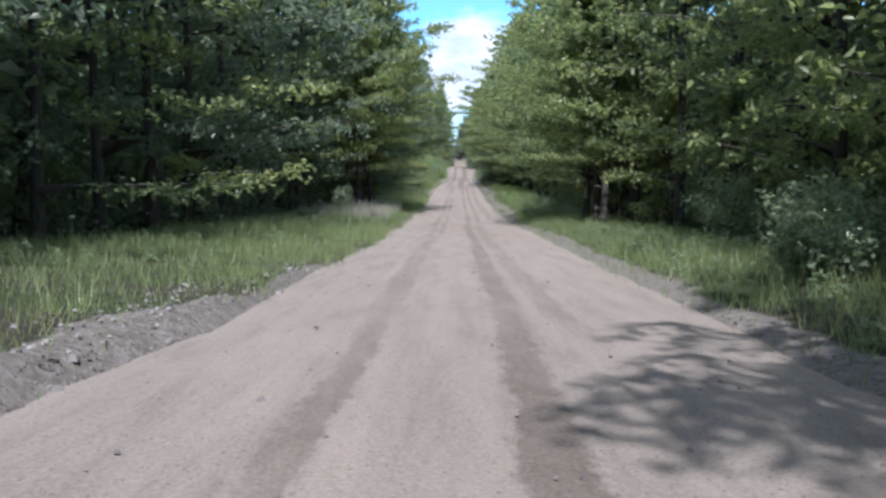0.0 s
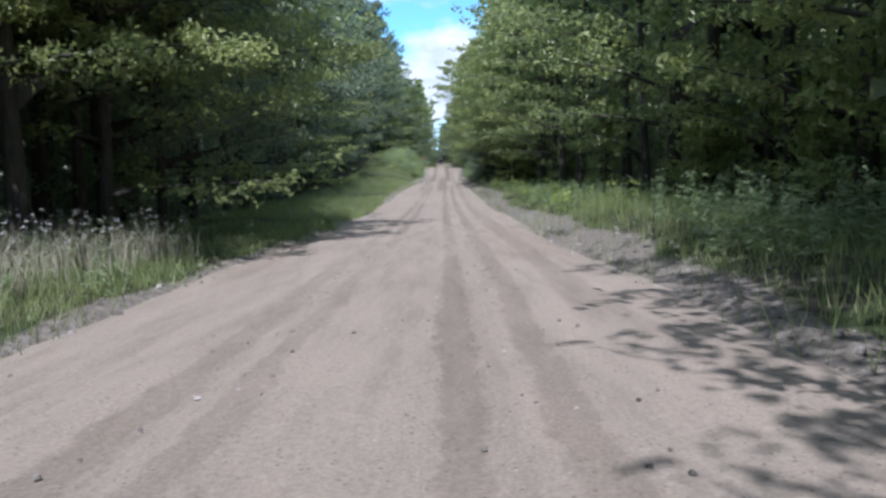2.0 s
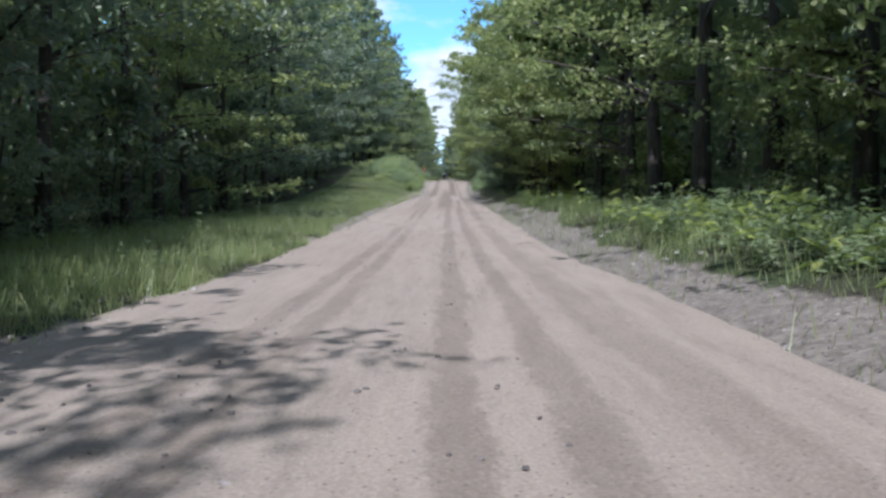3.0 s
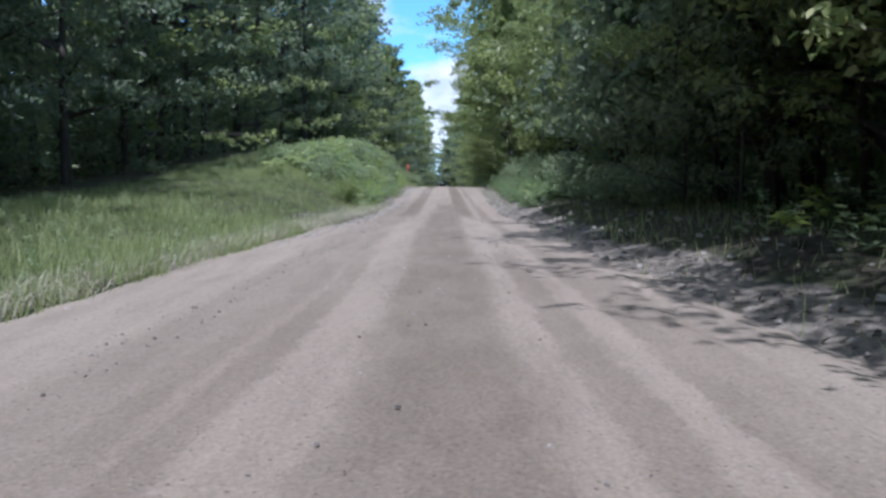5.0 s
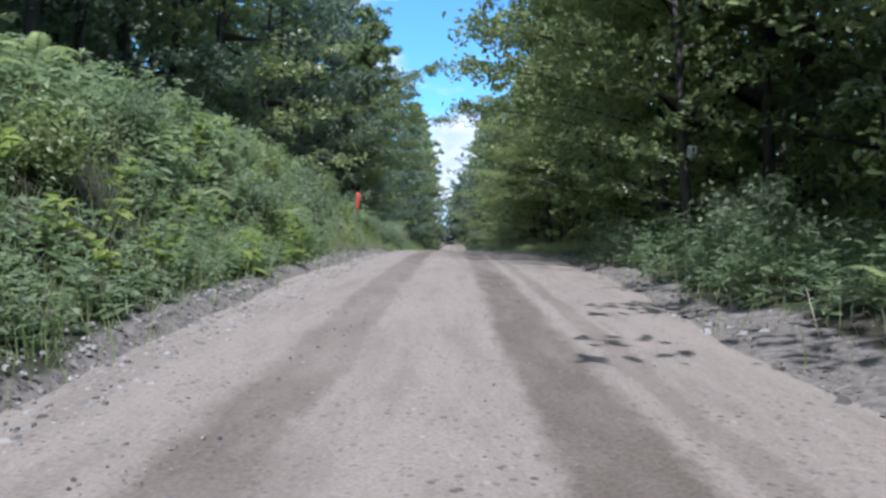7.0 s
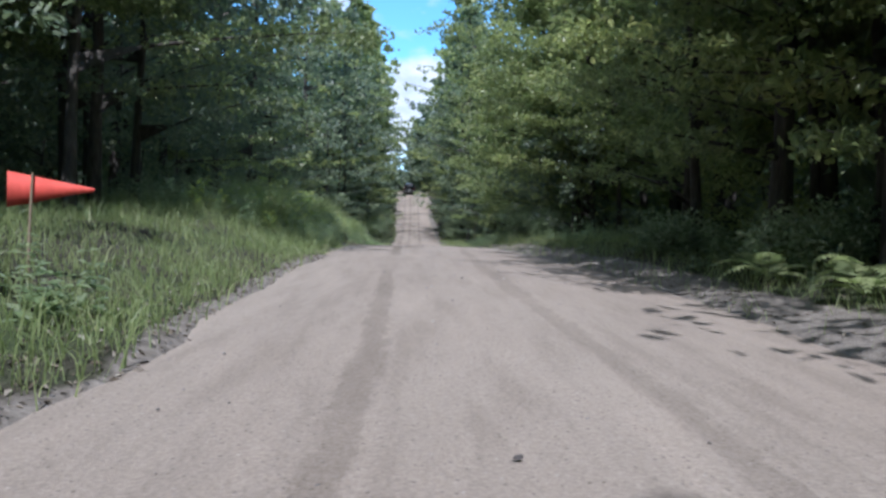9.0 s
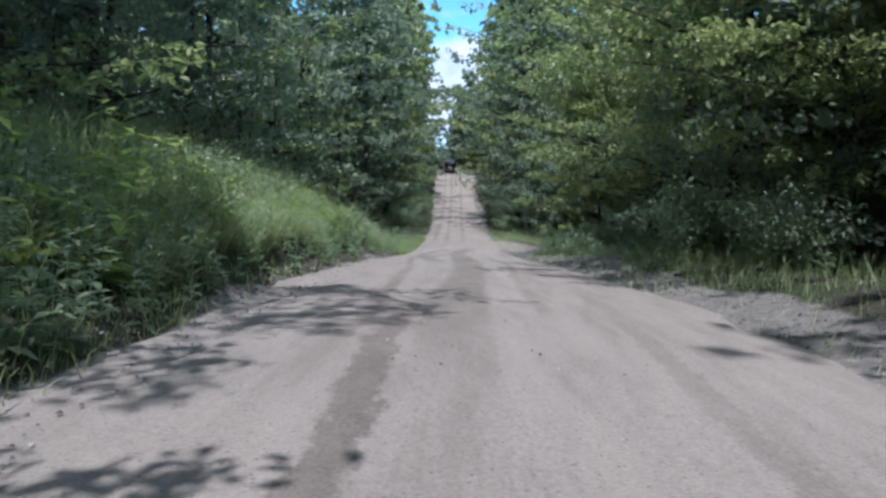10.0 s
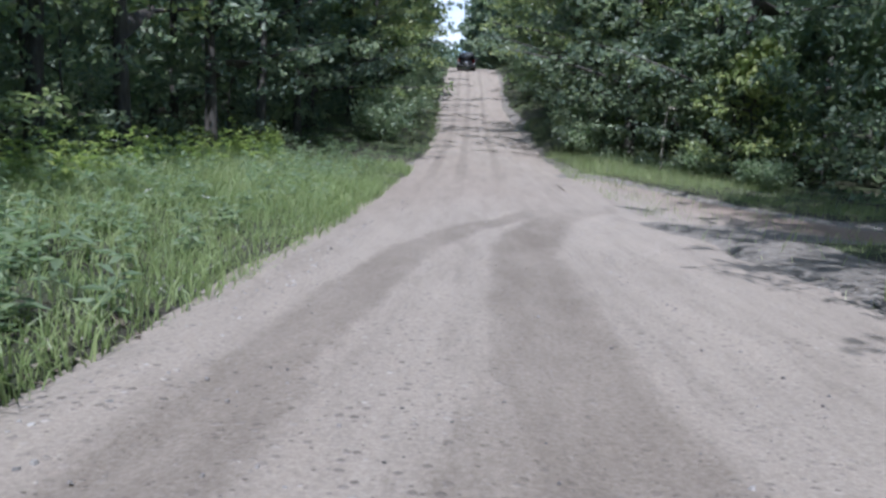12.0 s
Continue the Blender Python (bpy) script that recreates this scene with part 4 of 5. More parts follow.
weed_bed("broad-leaved pale weeds below the forest edge", 213, 1, 60, 112, 260, 1.2, 3.6, 0.35, 0.9, leaf=0.22, rows=5, material=BROAD)

# tall arching grass along the top of the low bank
r = np.random.default_rng(221)
x, y, z, bare, wood = scatter(r, 6500, 198, 225, -1, 0.7, 3.6)
low_half = blades(r, x, y, z, r.uniform(0.6, 1.15, len(x)), 0.009, 0.8, True)
tagged(new("tall_grass", mesh_of("tall_grass", *low_half, GRASS)), "tall arching pale grass on the roadside bank", "grass", kind="stuff")

# grass and weeds hanging over the cut face of the bank
r = np.random.default_rng(222)
x, y, z, bare, wood = scatter(r, 5200, 200, 221.5, -1, 0.55, 1.1)
keep = r.uniform(0, 1, len(x)) < 0.35 + 0.9 * ripple(x * 0.6, y * 1.5)
x, y, z = x[keep], y[keep], z[keep]
v, f = blades(r, x, y, z, r.uniform(0.3, 0.75, len(x)), 0.012, 0.5, True)
v = v.reshape(-1, 6, 3)
v[:, 2:6, 0] += 0.12
v[:, 3:5, 0] += 0.2
v[:, 3:5, 2] -= 0.18
tagged(new("tall_grass", mesh_of("tall_grass", v.reshape(-1, 3), f, GRASS)), "grass drooping over the cut edge of the bank", "grass", kind="stuff")
weed_bed("leafy weeds overhanging the cut edge of the bank", 214, -1, 200, 221.5, 800, 0.6, 1.1, 0.3, 0.7, leaf=0.1, rows=7)

# ---- loose stones ----


def pebbles(seed, groups, material=STONE):
    """Angular stones bedded in the ground: jittered five-sided lumps with a flattish top."""
    r = np.random.default_rng(seed)
    x, y, s = [np.concatenate(c) for c in zip(*[g(r) for g in groups])]
    n = len(x)
    a = np.arange(5) * 2 * np.pi / 5
    ring = np.stack([np.cos(a), np.sin(a), 0 * a], -1)
    shape = np.concatenate([ring, ring * 0.62 + np.array([0, 0, 0.55])])[None] * r.uniform(0.7, 1.25, (n, 10, 1)) * s[:, None, None]
    turn = r.uniform(0, 6.28, n)
    c, q = np.cos(turn)[:, None], np.sin(turn)[:, None]
    px, py = shape[..., 0] * c - shape[..., 1] * q * 0.75, shape[..., 0] * q + shape[..., 1] * c * 0.75
    l, e = along(EDGE_L, y), along(EDGE_R, y)
    vv = (x - (l + e) / 2) / ((e - l) / 2)
    on_road = np.abs(vv) < 1
    z = np.where(on_road, along(HEIGHT, y) + 0.05 * (1 - vv * vv) - 0.008, land(x, y)[0])
    v = np.stack([x[:, None] + px, y[:, None] + py, z[:, None] + shape[..., 2] + (shape[..., 2] > 0) * 0.1 * s[:, None]], -1).reshape(-1, 3)
    i = np.arange(n)[:, None] * 10
    f = np.concatenate([i + np.array(t) for k in range(5) for t in ([k, (k + 1) % 5, 5 + (k + 1) % 5], [k, 5 + (k + 1) % 5, 5 + k])]
                       + [i + np.array(t) for t in ([5, 6, 7], [5, 7, 8], [5, 8, 9])])
    return mesh_of("gravel", v, f, material)


def strewn(count, y0, y1, v0, v1, lo, hi, few=3):
    def make(r):
        y = r.uniform(y0, y1, count)
        l, e = along(EDGE_L, y), along(EDGE_R, y)
        x = (l + e) / 2 + (e - l) / 2 * r.uniform(v0, v1, count)
        return x, y, lo + (hi - lo) * r.uniform(0, 1, count) ** few
    return make


tagged(new("gravel", pebbles(301, [strewn(1650, 4, 100, -0.95, 0.95, 0.006, 0.03), strewn(5200, 102, 162, -1.0, 0.95, 0.005, 0.018, 2), strewn(3800, 104, 162, -1.05, -0.25, 0.005, 0.018, 2),
                                   strewn(600, 160, 196, -0.95, 0.95, 0.006, 0.026), strewn(2600, 198, 236, -0.95, 0.95, 0.005, 0.016, 2), strewn(900, 40, 100, 0.0, 0.5, 0.006, 0.022, 2), strewn(500, 40, 100, -0.55, -0.2, 0.006, 0.022, 2)])),
       "loose dark stones lying on the gravel road", "gravel", kind="stuff")
tagged(new("gravel", pebbles(302, [strewn(3900, 112, 166, -1.5, -0.72, 0.008, 0.036, 2), strewn(11000, 114, 166, -1.5, -0.78, 0.009, 0.034, 2), strewn(1200, 110, 165, 0.95, 1.7, 0.015, 0.08), strewn(1050, 40, 110, 0.95, 1.5, 0.012, 0.06),
                                   strewn(700, 4, 110, -1.25, -0.9, 0.012, 0.06), strewn(1500, 3, 24, -1.4, -0.98, 0.007, 0.032, 2), strewn(2600, 195, 232, -1.15, -0.8, 0.006, 0.022, 2), strewn(2400, 205, 229, 0.95, 2.0, 0.012, 0.06)], RUBBLE)),
       "grey stones and clods along the road edges", "gravel", kind="stuff")

# ---- leaf litter ----
LITTER, nt, bsdf = surface("dry_leaves", 0.9)
nt.links.new(ramp(nt, nt.nodes.new("ShaderNodeNewGeometry").outputs["Random Per Island"],
                  [(0.0, (0.045, 0.035, 0.026)), (0.4, (0.12, 0.095, 0.07)), (0.75, (0.19, 0.165, 0.13)), (1.0, (0.30, 0.275, 0.24))]), bsdf.inputs["Base Color"])


def litter(seed, beds):
    """Dry leaves and bits of stalk lying on the bare edges."""
    r = np.random.default_rng(seed)
    pts = []
    for count, side, y0, y1, u0, u1 in beds:
        x, y, z, bare, wood = scatter(r, count, y0, y1, side, u0, u1)
        pts.append(np.stack([x, y, z + 0.012], -1))
    return mesh_of("leaf_litter", *leaf_quads(r, np.concatenate(pts), 0.05, 0.75, 1.2, 0.5), LITTER)


tagged(new("leaf_litter", litter(701, [(4500, 1, 104, 165, -0.1, 2.4), (2600, -1, 112, 176, -0.2, 1.0), (5000, -1, 178, 226, -0.25, 0.7), (3500, -1, 203, 222, -0.3, 0.7), (2200, 1, 180, 229, 0.0, 2.4),
                                       (900, 1, 4, 60, 0.0, 1.4), (700, -1, 4, 60, 0.0, 0.8)])), "dry brown leaves and stalks strewn along the road edges", "leaf litter", kind="stuff")

# ---- shrubs and flowers ----


def shrub(name, label, x, y, wide, tall, leaf, seed, size=0.11, leaves=1500, stems=9):
    """A rounded shrub: stems fanning out of the ground, leaves in clumps over a dome."""
    r = np.random.default_rng(seed)
    root = new(name)
    root.location = (x, y, float(land(x, y)[0]) - 0.03)
    wood, cl = [], []
    for i in range(stems):
        a, out = i * 2.4 + r.uniform(-0.3, 0.3), math.sqrt((i + 0.5) / stems) * wide
        tip = np.array([math.cos(a) * out, math.sin(a) * out, tall * (1 - 0.55 * (out / wide) ** 2) * r.uniform(0.75, 1.05)])
        k = np.linspace(0, 1, 5)
        line = tip * np.stack([k**1.2, k**1.2, k**0.8], -1)
        wood.append(tube(line, 0.018 * (1.1 - k), 5))
        for at in (0.3, 0.5, 0.7, 0.88, 1.0):
            c = np.array([np.interp(at, k, line[:, j]) for j in range(3)])
            n = leaves // (stems * 5)
            cl.append(c + np.clip(r.normal(size=(n, 3)), -2, 2) * np.array([0.2, 0.2, 0.14]) * (0.5 + 0.5 * wide))
    for v, f in wood:
        part("stem", mesh_of("stem", v, f, BARK, True), root)
    v, f = leaf_quads(r, np.concatenate(cl), size, 0.45)
    part("foliage", mesh_of("foliage", v, f, leaf), root)
    return tagged(root, label, "shrub")


for i, (x, y, w, h) in enumerate(((-6.45, 44.5, 0.26, 1.55), (-6.05, 44.9, 0.2, 1.8))):
    shrub("shrub", "silvery grey-green upright shrub in the verge grass", x, y, w, h, SILVER, 501 + i, 0.09, 1100)
for i, (x, y, w, h) in enumerate(((5.0, 204.5, 1.1, 1.3), (4.6, 207.4, 1.2, 1.5), (5.8, 206.5, 1.2, 1.6), (5.3, 186.0, 0.8, 0.8), (6.3, 187.0, 1.0, 1.0), (5.0, 190.2, 0.8, 0.7))):
    shrub("shrub", "rounded bramble shrub with pale green leaves on the verge", x, y, w, h, WEED, 511 + i, 0.09, 2800)
for i, (x, y, w, h) in enumerate(((-3.6, 252.0, 1.3, 1.9), (-3.9, 256.0, 1.6, 2.4), (-3.4, 260.5, 1.3, 2.2), (-3.6, 266.0, 1.4, 2.4), (-3.7, 274.0, 1.4, 2.4), (-3.6, 284.0, 1.5, 2.6),
                                  (4.4, 250.0, 1.0, 1.2), (4.5, 253.5, 1.2, 1.7), (4.6, 257.5, 1.2, 1.9), (4.6, 278.0, 1.4, 2.4), (4.5, 290.0, 1.5, 2.6))):
    shrub("shrub", "rounded green shrub beside the narrow road", x, y, w, h, WEED, 531 + i, 0.16, 1700)
for i, (x, y, w, h) in enumerate(((4.4, 15.6, 0.5, 0.9), (5.6, 17.5, 1.0, 1.5), (6.6, 20.5, 1.2, 1.7), (7.6, 27.5, 1.4, 2.1), (4.5, 127.0, 0.9, 1.5), (4.9, 130.5, 1.1, 1.7), (4.3, 133.0, 0.8, 1.4),
                                  (4.7, 137.5, 1.0, 1.7), (4.4, 141.5, 0.9, 1.5), (4.6, 116.5, 0.8, 1.0), (4.8, 151.0, 1.0, 1.4), (6.2, 230.2, 0.9, 0.8), (4.6, 225.2, 0.8, 0.9), (5.2, 227.6, 0.9, 1.1), (6.0, 224.6, 1.1, 1.5), (6.8, 228.2, 1.1, 1.5), (5.0, 222.0, 0.8, 0.8), (7.6, 225.6, 1.2, 1.9), (6.9, 244.6, 0.7, 0.9), (7.6, 241.6, 0.7, 0.8))):
    shrub("shrub", "leafy green undergrowth shrub below the forest edge", x, y, w, h, WEED, 551 + i, 0.10, 2800)

for i, (x, y) in enumerate(((-2.75, 170.6), (-2.8, 172.6), (-2.7, 174.4), (-3.1, 176.0))):
    shrub("shrub", "bushy green weed growth at the road edge", x, y, 0.5, 1.2, WEED, 581 + i, 0.08, 1500, 9)
# bushy growth hanging over the foot of the banks
r = np.random.default_rng(590)
for i, y in enumerate(list(np.arange(197.5, 222, 1.7)) + list(np.arange(126, 172, 3.4))):
    far = r.uniform(0.7, 2.4) if y > 190 else r.uniform(0.9, 3.0)
    shrub("shrub", "bushy green weed growth hanging over the roadside bank", float(along(EDGE_L, y)) - far, y + r.uniform(-0.5, 0.5), r.uniform(0.45, 0.75), r.uniform(0.7, 1.1),
          WEED if i % 3 else GRASS, 591 + i, 0.075, 1500, 11)


def flower_heads(seed, side, y0, y1, count, u0, u1, low, high):
    """Flat white flower heads on thin stalks."""
    r = np.random.default_rng(seed)
    x, y, z, bare, wood = scatter(r, count, y0, y1, side, u0, u1)
    h = r.uniform(low, high, count)
    c = np.stack([x, y, z + h], -1)[:, None] + r.normal(size=(count, 7, 3)) * np.array([0.022, 0.022, 0.008])
    return leaf_quads(r, c.reshape(-1, 3), 0.022, 0.7, 1.0, 0.9), blades(r, x, y, z, h, 0.008, 0.01)


for seed, side, y0, y1, n, u0, u1 in ((601, -1, 44, 54, 620, 0.9, 5.4), (602, -1, 6, 46, 70, 0.6, 6.0), (603, 1, 28, 44, 25, 1.0, 5.5), (604, -1, 226, 240, 16, 0.8, 6.0)):
    heads, stalks = flower_heads(seed, side, y0, y1, n, u0, u1, 0.35, 0.8)
    tagged(new("wild_flowers", mesh_of("wild_flowers", *heads, PETAL)), "small flat white wild flower heads in grass", "flowers", kind="stuff")
    tagged(new("flower_stalks", mesh_of("flower_stalks", *stalks, GRASS)), "thin green stalks of white wild flowers", "stalks", kind="stuff")

# ---- ferns ----


def fern_kind(seed, fronds, long):
    """Bracken: arching fronds out of one root, each with pairs of narrow leaflets that shorten to the tip."""
    r = np.random.default_rng(seed)
    root = new("fern")
    for i in range(fronds):
        a = i * 2.399 + r.uniform(-0.4, 0.4)
        reach, k = long * r.uniform(0.7, 1.1), np.linspace(0, 1, 15)
        way, cross = np.array([math.cos(a), math.sin(a), 0]), np.array([-math.sin(a), math.cos(a), 0])
        rise = r.uniform(0.55, 0.95)
        line = way * (reach * 0.85 * k**1.3)[:, None] + np.array([0, 0, 1]) * (reach * (rise * k - 0.62 * k**2.6))[:, None]
        pieces = [tube(line, 0.008 * (1.1 - k), 3)]
        slope = np.gradient(line, axis=0)
        slope /= np.linalg.norm(slope, axis=1)[:, None]
        for side in (-1, 1):
            foot = line[4:]
            size = (reach * 0.30 * (1.08 - k[4:]) ** 0.8)[:, None] * r.uniform(0.85, 1.15, (11, 1))
            out = cross * side + slope[4:] * 0.55 + np.array([0, 0, -0.16])
            mid, tip = foot + out * size * 0.5, foot + out * size - np.array([0, 0, 0.10]) * size
            w = slope[4:] * 0.028
            v = np.stack([foot - w * 0.6, mid - w, tip, mid + w, foot + w * 0.6], 1).reshape(-1, 3)
            n = np.arange(11)[:, None] * 5
            pieces.append((v, np.concatenate([n + np.array([0, 1, 3, 4]), n + np.array([1, 2, 3, 3])])))
        part("frond", mesh_of("frond", *fern_faces(pieces), FERN), root)
    return tagged(root, "green bracken fern with arching fronds on the verge", "fern")


def fern_faces(pieces):
    """Joins the pieces, with each three-cornered tip split off as a thin four-sided one."""
    v, f = joined(pieces)
    same = f[:, 2] == f[:, 3]
    tips = f[same]
    extra = (v[tips[:, 1]] * 0.97 + v[tips[:, 2]] * 0.03)
    f[same] = np.stack([tips[:, 0], tips[:, 1], np.arange(len(tips)) + len(v), tips[:, 2]], -1)
    return np.concatenate([v, extra]), f


FERN = leafy("fern_leaves", [(0.1, (0.14, 0.18, 0.09)), (0.5, (0.23, 0.275, 0.135)), (0.95, (0.37, 0.41, 0.22))], 0.5)
ferns = [fern_kind(801, 8, 0.95), fern_kind(802, 7, 0.75)]
r = np.random.default_rng(803)
spots = [(-1, y + r.uniform(-0.6, 0.6), r.uniform(2.6, 4.4)) for y in np.arange(126, 166, 1.15)] + [(-1, y, r.uniform(1.0, 2.4)) for y in np.arange(134, 160, 4.1)]
spots += [(1, 183.2, 1.2), (1, 184.0, 1.7), (1, 184.9, 1.1), (1, 185.8, 1.9), (1, 182.6, 2.2), (1, 124.0, 1.6), (1, 126.5, 1.3), (1, 128.0, 2.0), (1, 130.5, 1.7), (1, 146.0, 1.5), (1, 148.5, 1.2)]
for i, (side, y, u) in enumerate(spots):
    x = float(along(EDGE_L, y)) - u if side < 0 else float(along(EDGE_R, y)) + u
    size = r.uniform(0.8, 1.25)
    m = pose(x, y, float(land(x, y)[0]) + (0.25 if side < 0 else 0.05), 0, 0, r.uniform(0, 360)) @ Matrix.Diagonal((size, size, size, 1))
    kind = ferns[i % 2]
    if i < 2:
        kind.matrix_basis = m
    else:
        copy_thing(kind, m)

# ---- fallen and broken wood ----
PALE_WOOD = plain("weathered_wood", (0.30, 0.27, 0.23), 0.85, 0.0, 0.3)


def dead_wood(name, label, x, y, points, radius):
    z = float(land(x, y)[0])
    pts = np.array(points, float)
    k = np.linspace(0, 1, len(pts))
    v, f = tube(pts, radius * (1 - 0.55 * k), 8)
    ob = new(name, mesh_of(name, v, f, PALE_WOOD, True))
    ob.location = (x, y, z)
    return tagged(ob, label, "dead wood")


dead_wood("fallen_log", "pale weathered log lying at the forest edge", 8.6, 38.5, [(0, 0, 0.10), (1.5, 0.3, 0.13), (3.2, 0.4, 0.22), (4.6, 0.9, 0.2)], 0.11)
dead_wood("fallen_branch", "bare pale branch lying on the shaded verge", 4.2, 207.8, [(0, 0, 0.04), (0.8, 0.1, 0.09), (1.7, -0.1, 0.12), (2.4, 0.2, 0.06)], 0.035)
dead_wood("broken_trunk", "pale broken trunk with a snapped top standing by the side track", 6.0, 245.6, [(0, 0, -0.2), (-0.02, 0, 0.8), (0.02, 0.02, 1.75), (0.10, 0.0, 1.98), (0.30, 0.0, 1.93)], 0.042)

# ---- marker flag ----
CLOTH = plain("red_cloth", (0.52, 0.066, 0.048), 0.75)
CANE = plain("weathered_stake", (0.20, 0.16, 0.11), 0.8)


def marker_flag(x, y):
    root = new("marker_flag")
    root.location = (x, y, float(land(x, y)[0]))
    v, f = tube([(0, 0, -0.1), (0.01, 0, 0.4), (0.03, 0, 0.86)], [0.014, 0.012, 0.010], 7)
    part("pole", mesh_of("pole", v, f, CANE, True), root, "thin weathered stake")
    s = np.linspace(0, 1, 13)
    top = np.stack([-0.17 + 0.68 * s, 0.03 * np.sin(s * 7), 0.87 - 0.12 * s], -1)
    low = np.stack([-0.17 + 0.68 * s, 0.03 * np.sin(s * 7), 0.58 + 0.14 * s], -1)
    back = np.array([0, 0.006, 0])
    n = len(s)
    v = np.concatenate([top, low, top + back, low + back])
    i = np.arange(n - 1)
    f = np.concatenate([np.stack([i, i + n, i + n + 1, i + 1], -1), np.stack([i + 2 * n + 1, i + 3 * n + 1, i + 3 * n, i + 2 * n], -1),
                        np.stack([i, i + 1, i + 2 * n + 1, i + 2 * n], -1), np.stack([i + n, i + 3 * n, i + 3 * n + 1, i + n + 1], -1)])
    part("pennant", mesh_of("pennant", v, f, CLOTH, True), root, "bright red triangular pennant")
    return tagged(root, "red triangular pennant on a thin stake in verge grass", "flag")


marker_flag(-3.15, 182.2)


def limp_flag(x, y, tall):
    """A second marker, its cloth hanging limp in folds beside the stake."""
    root = new("marker_flag")
    root.location = (x, y, float(land(x, y)[0]))
    v, f = tube([(0, 0, -0.1), (0.01, 0, tall * 0.5), (0.02, 0, tall)], [0.014, 0.012, 0.010], 7)
    part("pole", mesh_of("pole", v, f, CANE, True), root, "thin weathered stake")
    k, s = np.linspace(0, 1, 7), np.linspace(0, 1, 9)
    wide = 0.12 * (1 - 0.6 * k)
    front = np.array([[0.02 + w * t, 0.035 * math.sin(t * 9 + d) - 0.02, tall - 0.01 - 0.55 * d - 0.05 * t] for d, w in zip(k, wide) for t in s])
    v = np.concatenate([front, front + np.array([0, 0.006, 0])])
    i = np.arange(63).reshape(7, 9)
    q = np.stack([i[:-1, :-1], i[:-1, 1:], i[1:, 1:], i[1:, :-1]], -1).reshape(-1, 4)
    rim = np.concatenate([i[0], i[1:, -1], i[-1, -2::-1], i[-2:0:-1, 0]])
    part("pennant", mesh_of("pennant", v, np.concatenate([q[:, ::-1], q + 63, np.stack([rim, np.roll(rim, -1), np.roll(rim, -1) + 63, rim + 63], -1)]), CLOTH, True), root, "red cloth hanging limp")
    return tagged(root, "limp red marker flag on a stake in bank weeds", "flag")


limp_flag(-2.9, 161.5, 1.75)

# ---- small notice on a trunk ----
BOARD = plain("notice_white", (0.62, 0.63, 0.60), 0.6)
INK = plain("notice_dark", (0.03, 0.03, 0.035), 0.6)


def notice(x, y, z):
    root = new("notice")
    root.matrix_basis = pose(x, y, z, 0, 0, 14)
    for name, wide, tall, dx, dz, y0, y1, material in (("board", 0.19, 0.27, 0, 0, -0.012, 0.03, BOARD), ("printed_mark", 0.07, 0.10, 0.035, 0.045, -0.016, -0.008, INK)):
        slab(name, [(dx - wide / 2, dz - tall / 2), (dx - wide / 2, dz + tall / 2), (dx + wide / 2, dz + tall / 2), (dx + wide / 2, dz - tall / 2)], y0, y1, material, root, 0.002)
    return tagged(root, "small white notice with a dark mark nailed to a trunk", "sign")


# ---- car standing on the hill ----
PAINT = plain("dark_car_paint", (0.02, 0.021, 0.025), 0.3, 0.2)
RUBBER = plain("tyre_rubber", (0.03, 0.03, 0.03), 0.9)
TRIM = plain("black_trim", (0.025, 0.025, 0.027), 0.5)
ALLOY = plain("alloy", (0.5, 0.5, 0.52), 0.35, 0.9)
TAIL = plain("red_lens", (0.10, 0.008, 0.008), 0.2)
CLEAR = plain("clear_lens", (0.85, 0.86, 0.88), 0.08, 0.6)
GLASS = bpy.data.materials.new("tinted_glass")
GLASS.use_nodes = True
for key, value in (("Base Color", (0.02, 0.022, 0.025, 1)), ("Roughness", 0.06)):
    GLASS.node_tree.nodes["Principled BSDF"].inputs[key].default_value = value


def slab(name, outline, y0, y1, material, parent, bevel=0.04, inset=0.0, label=""):
    """A rounded body: an outline in x, z drawn out along y, narrowed by inset at the far end."""
    bm = bmesh.new()
    a = [bm.verts.new((x, y0, z)) for x, z in outline]
    b = [bm.verts.new((x * (1 - inset), y1, z)) for x, z in outline]
    n = len(outline)
    bm.faces.new(a[::-1]), bm.faces.new(b)
    for i in range(n):
        bm.faces.new((a[i], a[(i + 1) % n], b[(i + 1) % n], b[i]))
    bmesh.ops.recalc_face_normals(bm, faces=bm.faces)
    if bevel:
        bmesh.ops.bevel(bm, geom=list(bm.edges), offset=bevel, segments=2, affect="EDGES")
    me = bpy.data.meshes.new(name)
    bm.to_mesh(me)
    bm.free()
    me.materials.append(material)
    for p in me.polygons:
        p.use_smooth = True
    return part(name, me, parent, label)


def wheel(x, y, parent):
    def ring(rad, wide, sides):
        a = np.arange(sides) * 2 * np.pi / sides
        prof = [(0.0, -wide), (rad * 0.92, -wide), (rad, -wide * 0.7), (rad, wide * 0.7), (rad * 0.92, wide), (0.0, wide)]
        v = np.array([[w, r * np.cos(t), r * np.sin(t)] for r, w in prof for t in a])
        i = np.arange(len(prof) * sides).reshape(len(prof), sides)
        j = np.roll(i, -1, 1)
        return v, np.stack([i[:-1], j[:-1], j[1:], i[1:]], -1).reshape(-1, 4)
    tyre = part("wheel", mesh_of("wheel", *ring(0.35, 0.11, 20), RUBBER, True), parent)
    tyre.location = (x, y, 0.35)
    part("rim", mesh_of("rim", *ring(0.22, 0.118, 16), ALLOY, True), tyre)


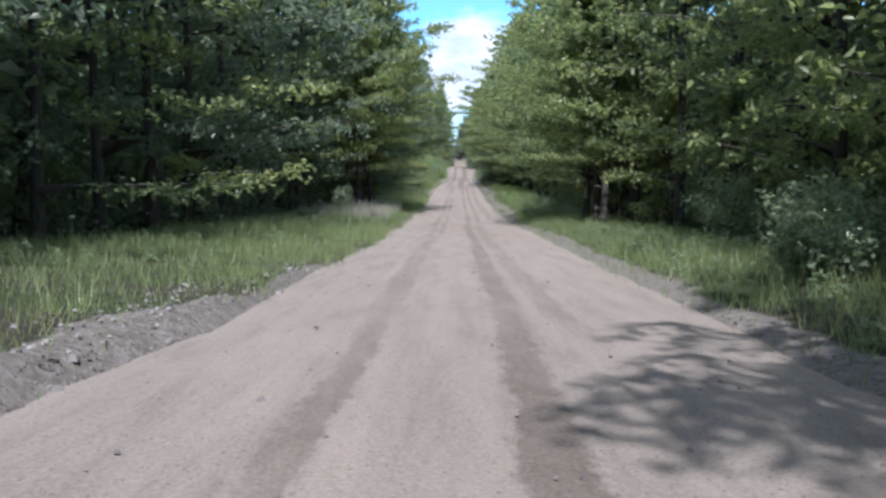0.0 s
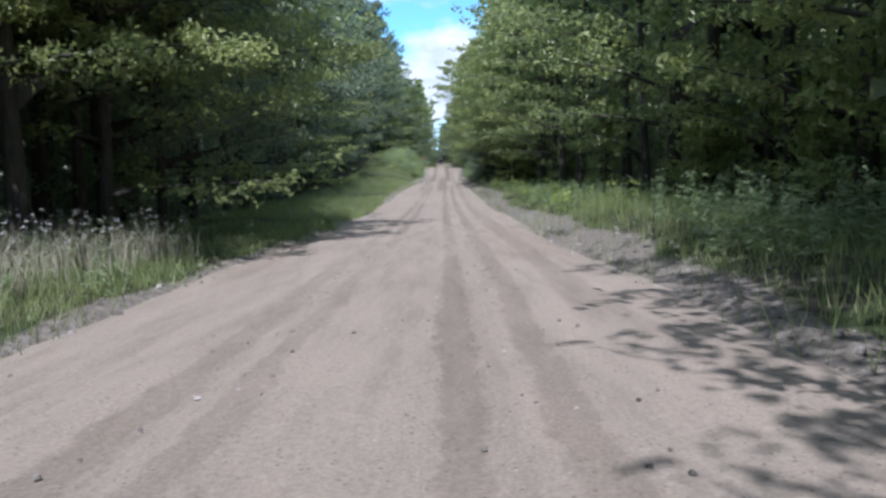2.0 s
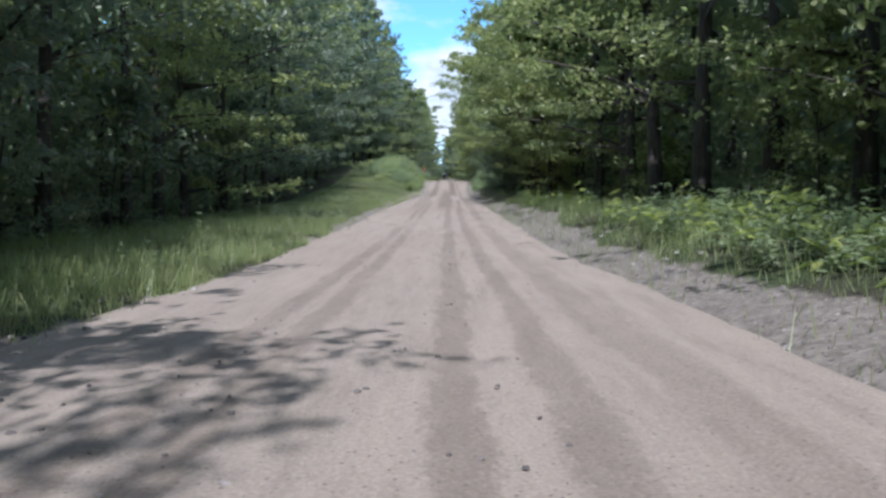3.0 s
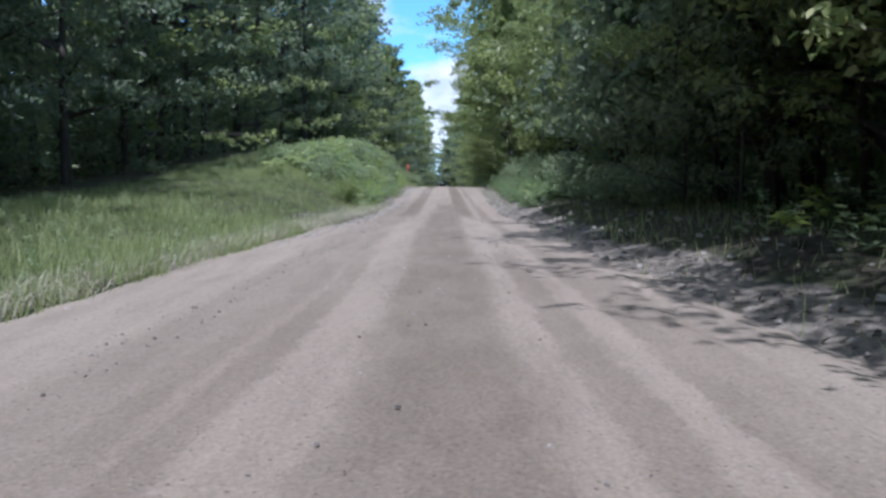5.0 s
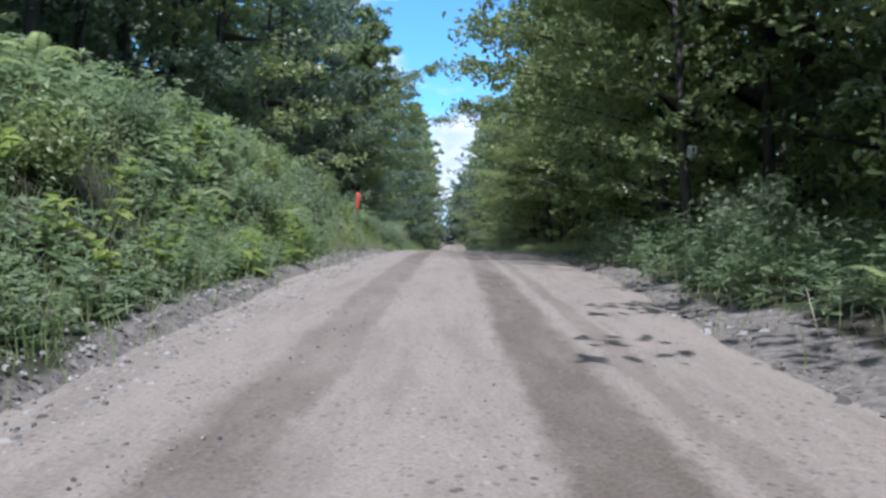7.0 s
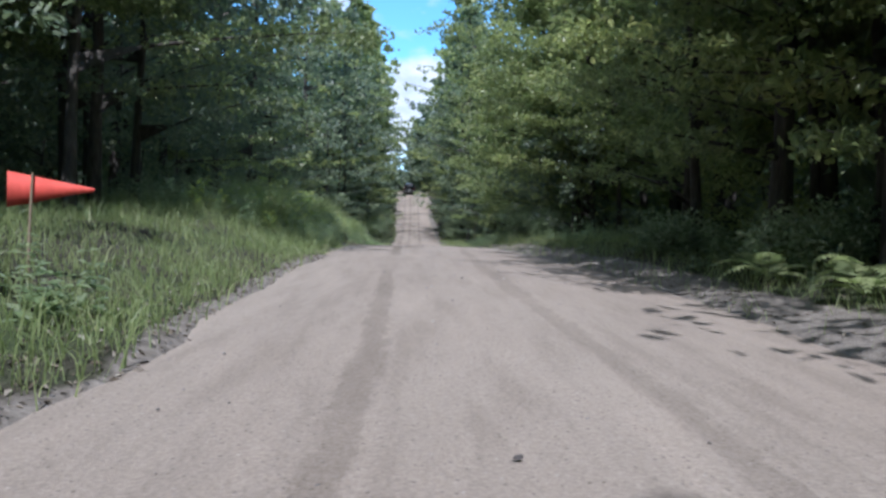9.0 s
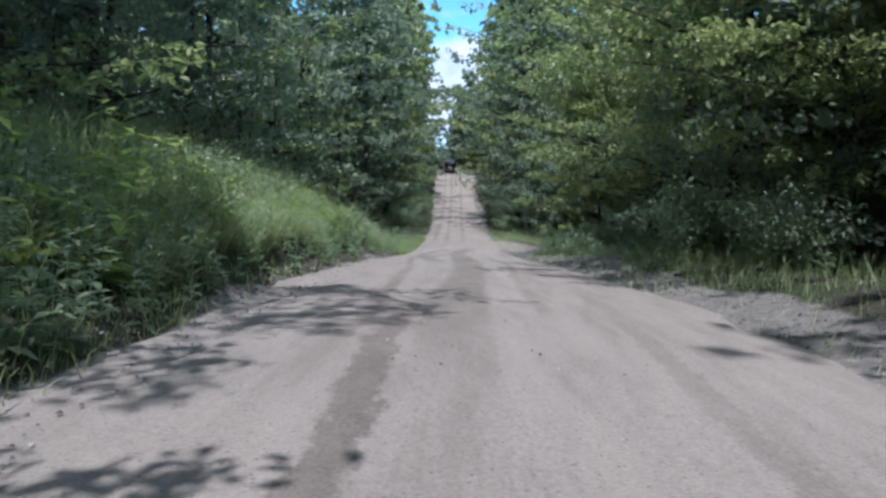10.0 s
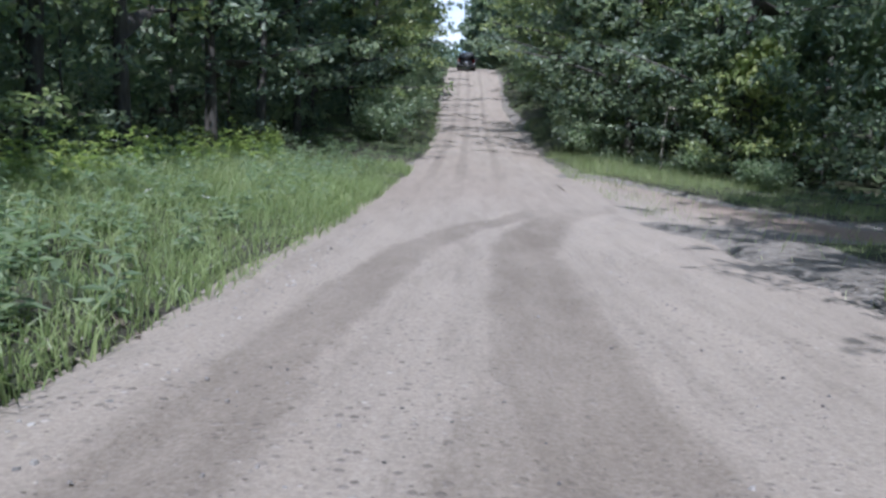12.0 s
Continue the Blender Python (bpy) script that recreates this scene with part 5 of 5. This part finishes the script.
def parked_car(x, y):
    root = new("car")
    slope = math.atan2(float(along(HEIGHT, y + 1.5) - along(HEIGHT, y - 1.5)), 3.0)
    root.matrix_basis = Matrix.Translation((x, y, float(along(HEIGHT, y)) + 0.03)) @ Matrix.Rotation(slope, 4, "X") @ pose(0, 0, 0, 0, 0, -2)
    slab("body", [(-0.92, 0.32), (-0.95, 0.62), (-0.90, 0.98), (0.90, 0.98), (0.95, 0.62), (0.92, 0.32)], -2.15, 2.15, PAINT, root, 0.07)
    slab("cabin", [(-0.86, 0.95), (-0.80, 1.25), (-0.66, 1.66), (-0.5, 1.72), (0.5, 1.72), (0.66, 1.66), (0.80, 1.25), (0.86, 0.95)], -2.05, 0.75, PAINT, root, 0.05, 0.06)
    slab("rear_window", [(-0.66, 1.12), (-0.56, 1.56), (0.56, 1.56), (0.66, 1.12)], -2.075, -2.0, GLASS, root, 0.01)
    slab("bumper", [(-0.93, 0.34), (-0.95, 0.60), (0.95, 0.60), (0.93, 0.34)], -2.28, -2.12, TRIM, root, 0.04)
    slab("number_plate", [(-0.26, 0.70), (-0.26, 0.82), (0.26, 0.82), (0.26, 0.70)], -2.175, -2.14, CLEAR, root, 0.004, label="pale number plate")
    for s in (-1, 1):
        slab("tail_light", [(s * 0.70, 0.80), (s * 0.68, 1.12), (s * 0.86, 1.12), (s * 0.90, 0.80)][::s], -2.17, -2.05, TAIL, root, 0.01)
        slab("reversing_light", [(s * 0.70, 0.66), (s * 0.70, 0.77), (s * 0.88, 0.77), (s * 0.88, 0.66)][::s], -2.17, -2.05, CLEAR, root, 0.01)
        slab("side_mirror", [(s * 0.88, 1.02), (s * 0.90, 1.18), (s * 1.10, 1.18), (s * 1.08, 1.02)][::s], 0.45, 0.58, TRIM, root, 0.02)
        slab("side_window", [(s * 0.815, 1.08), (s * 0.715, 1.52), (s * 0.74, 1.53), (s * 0.84, 1.08)][::s], -1.7, 0.5, GLASS, root, 0.0)
        for y0 in (-1.35, 1.35):
            wheel(s * 0.83, y0, root)
    return tagged(root, "dark sport utility car seen from behind, on the gravel road", "car")


parked_car(-0.35, 301.0)
notice(5.12, 155.06, 7.45)
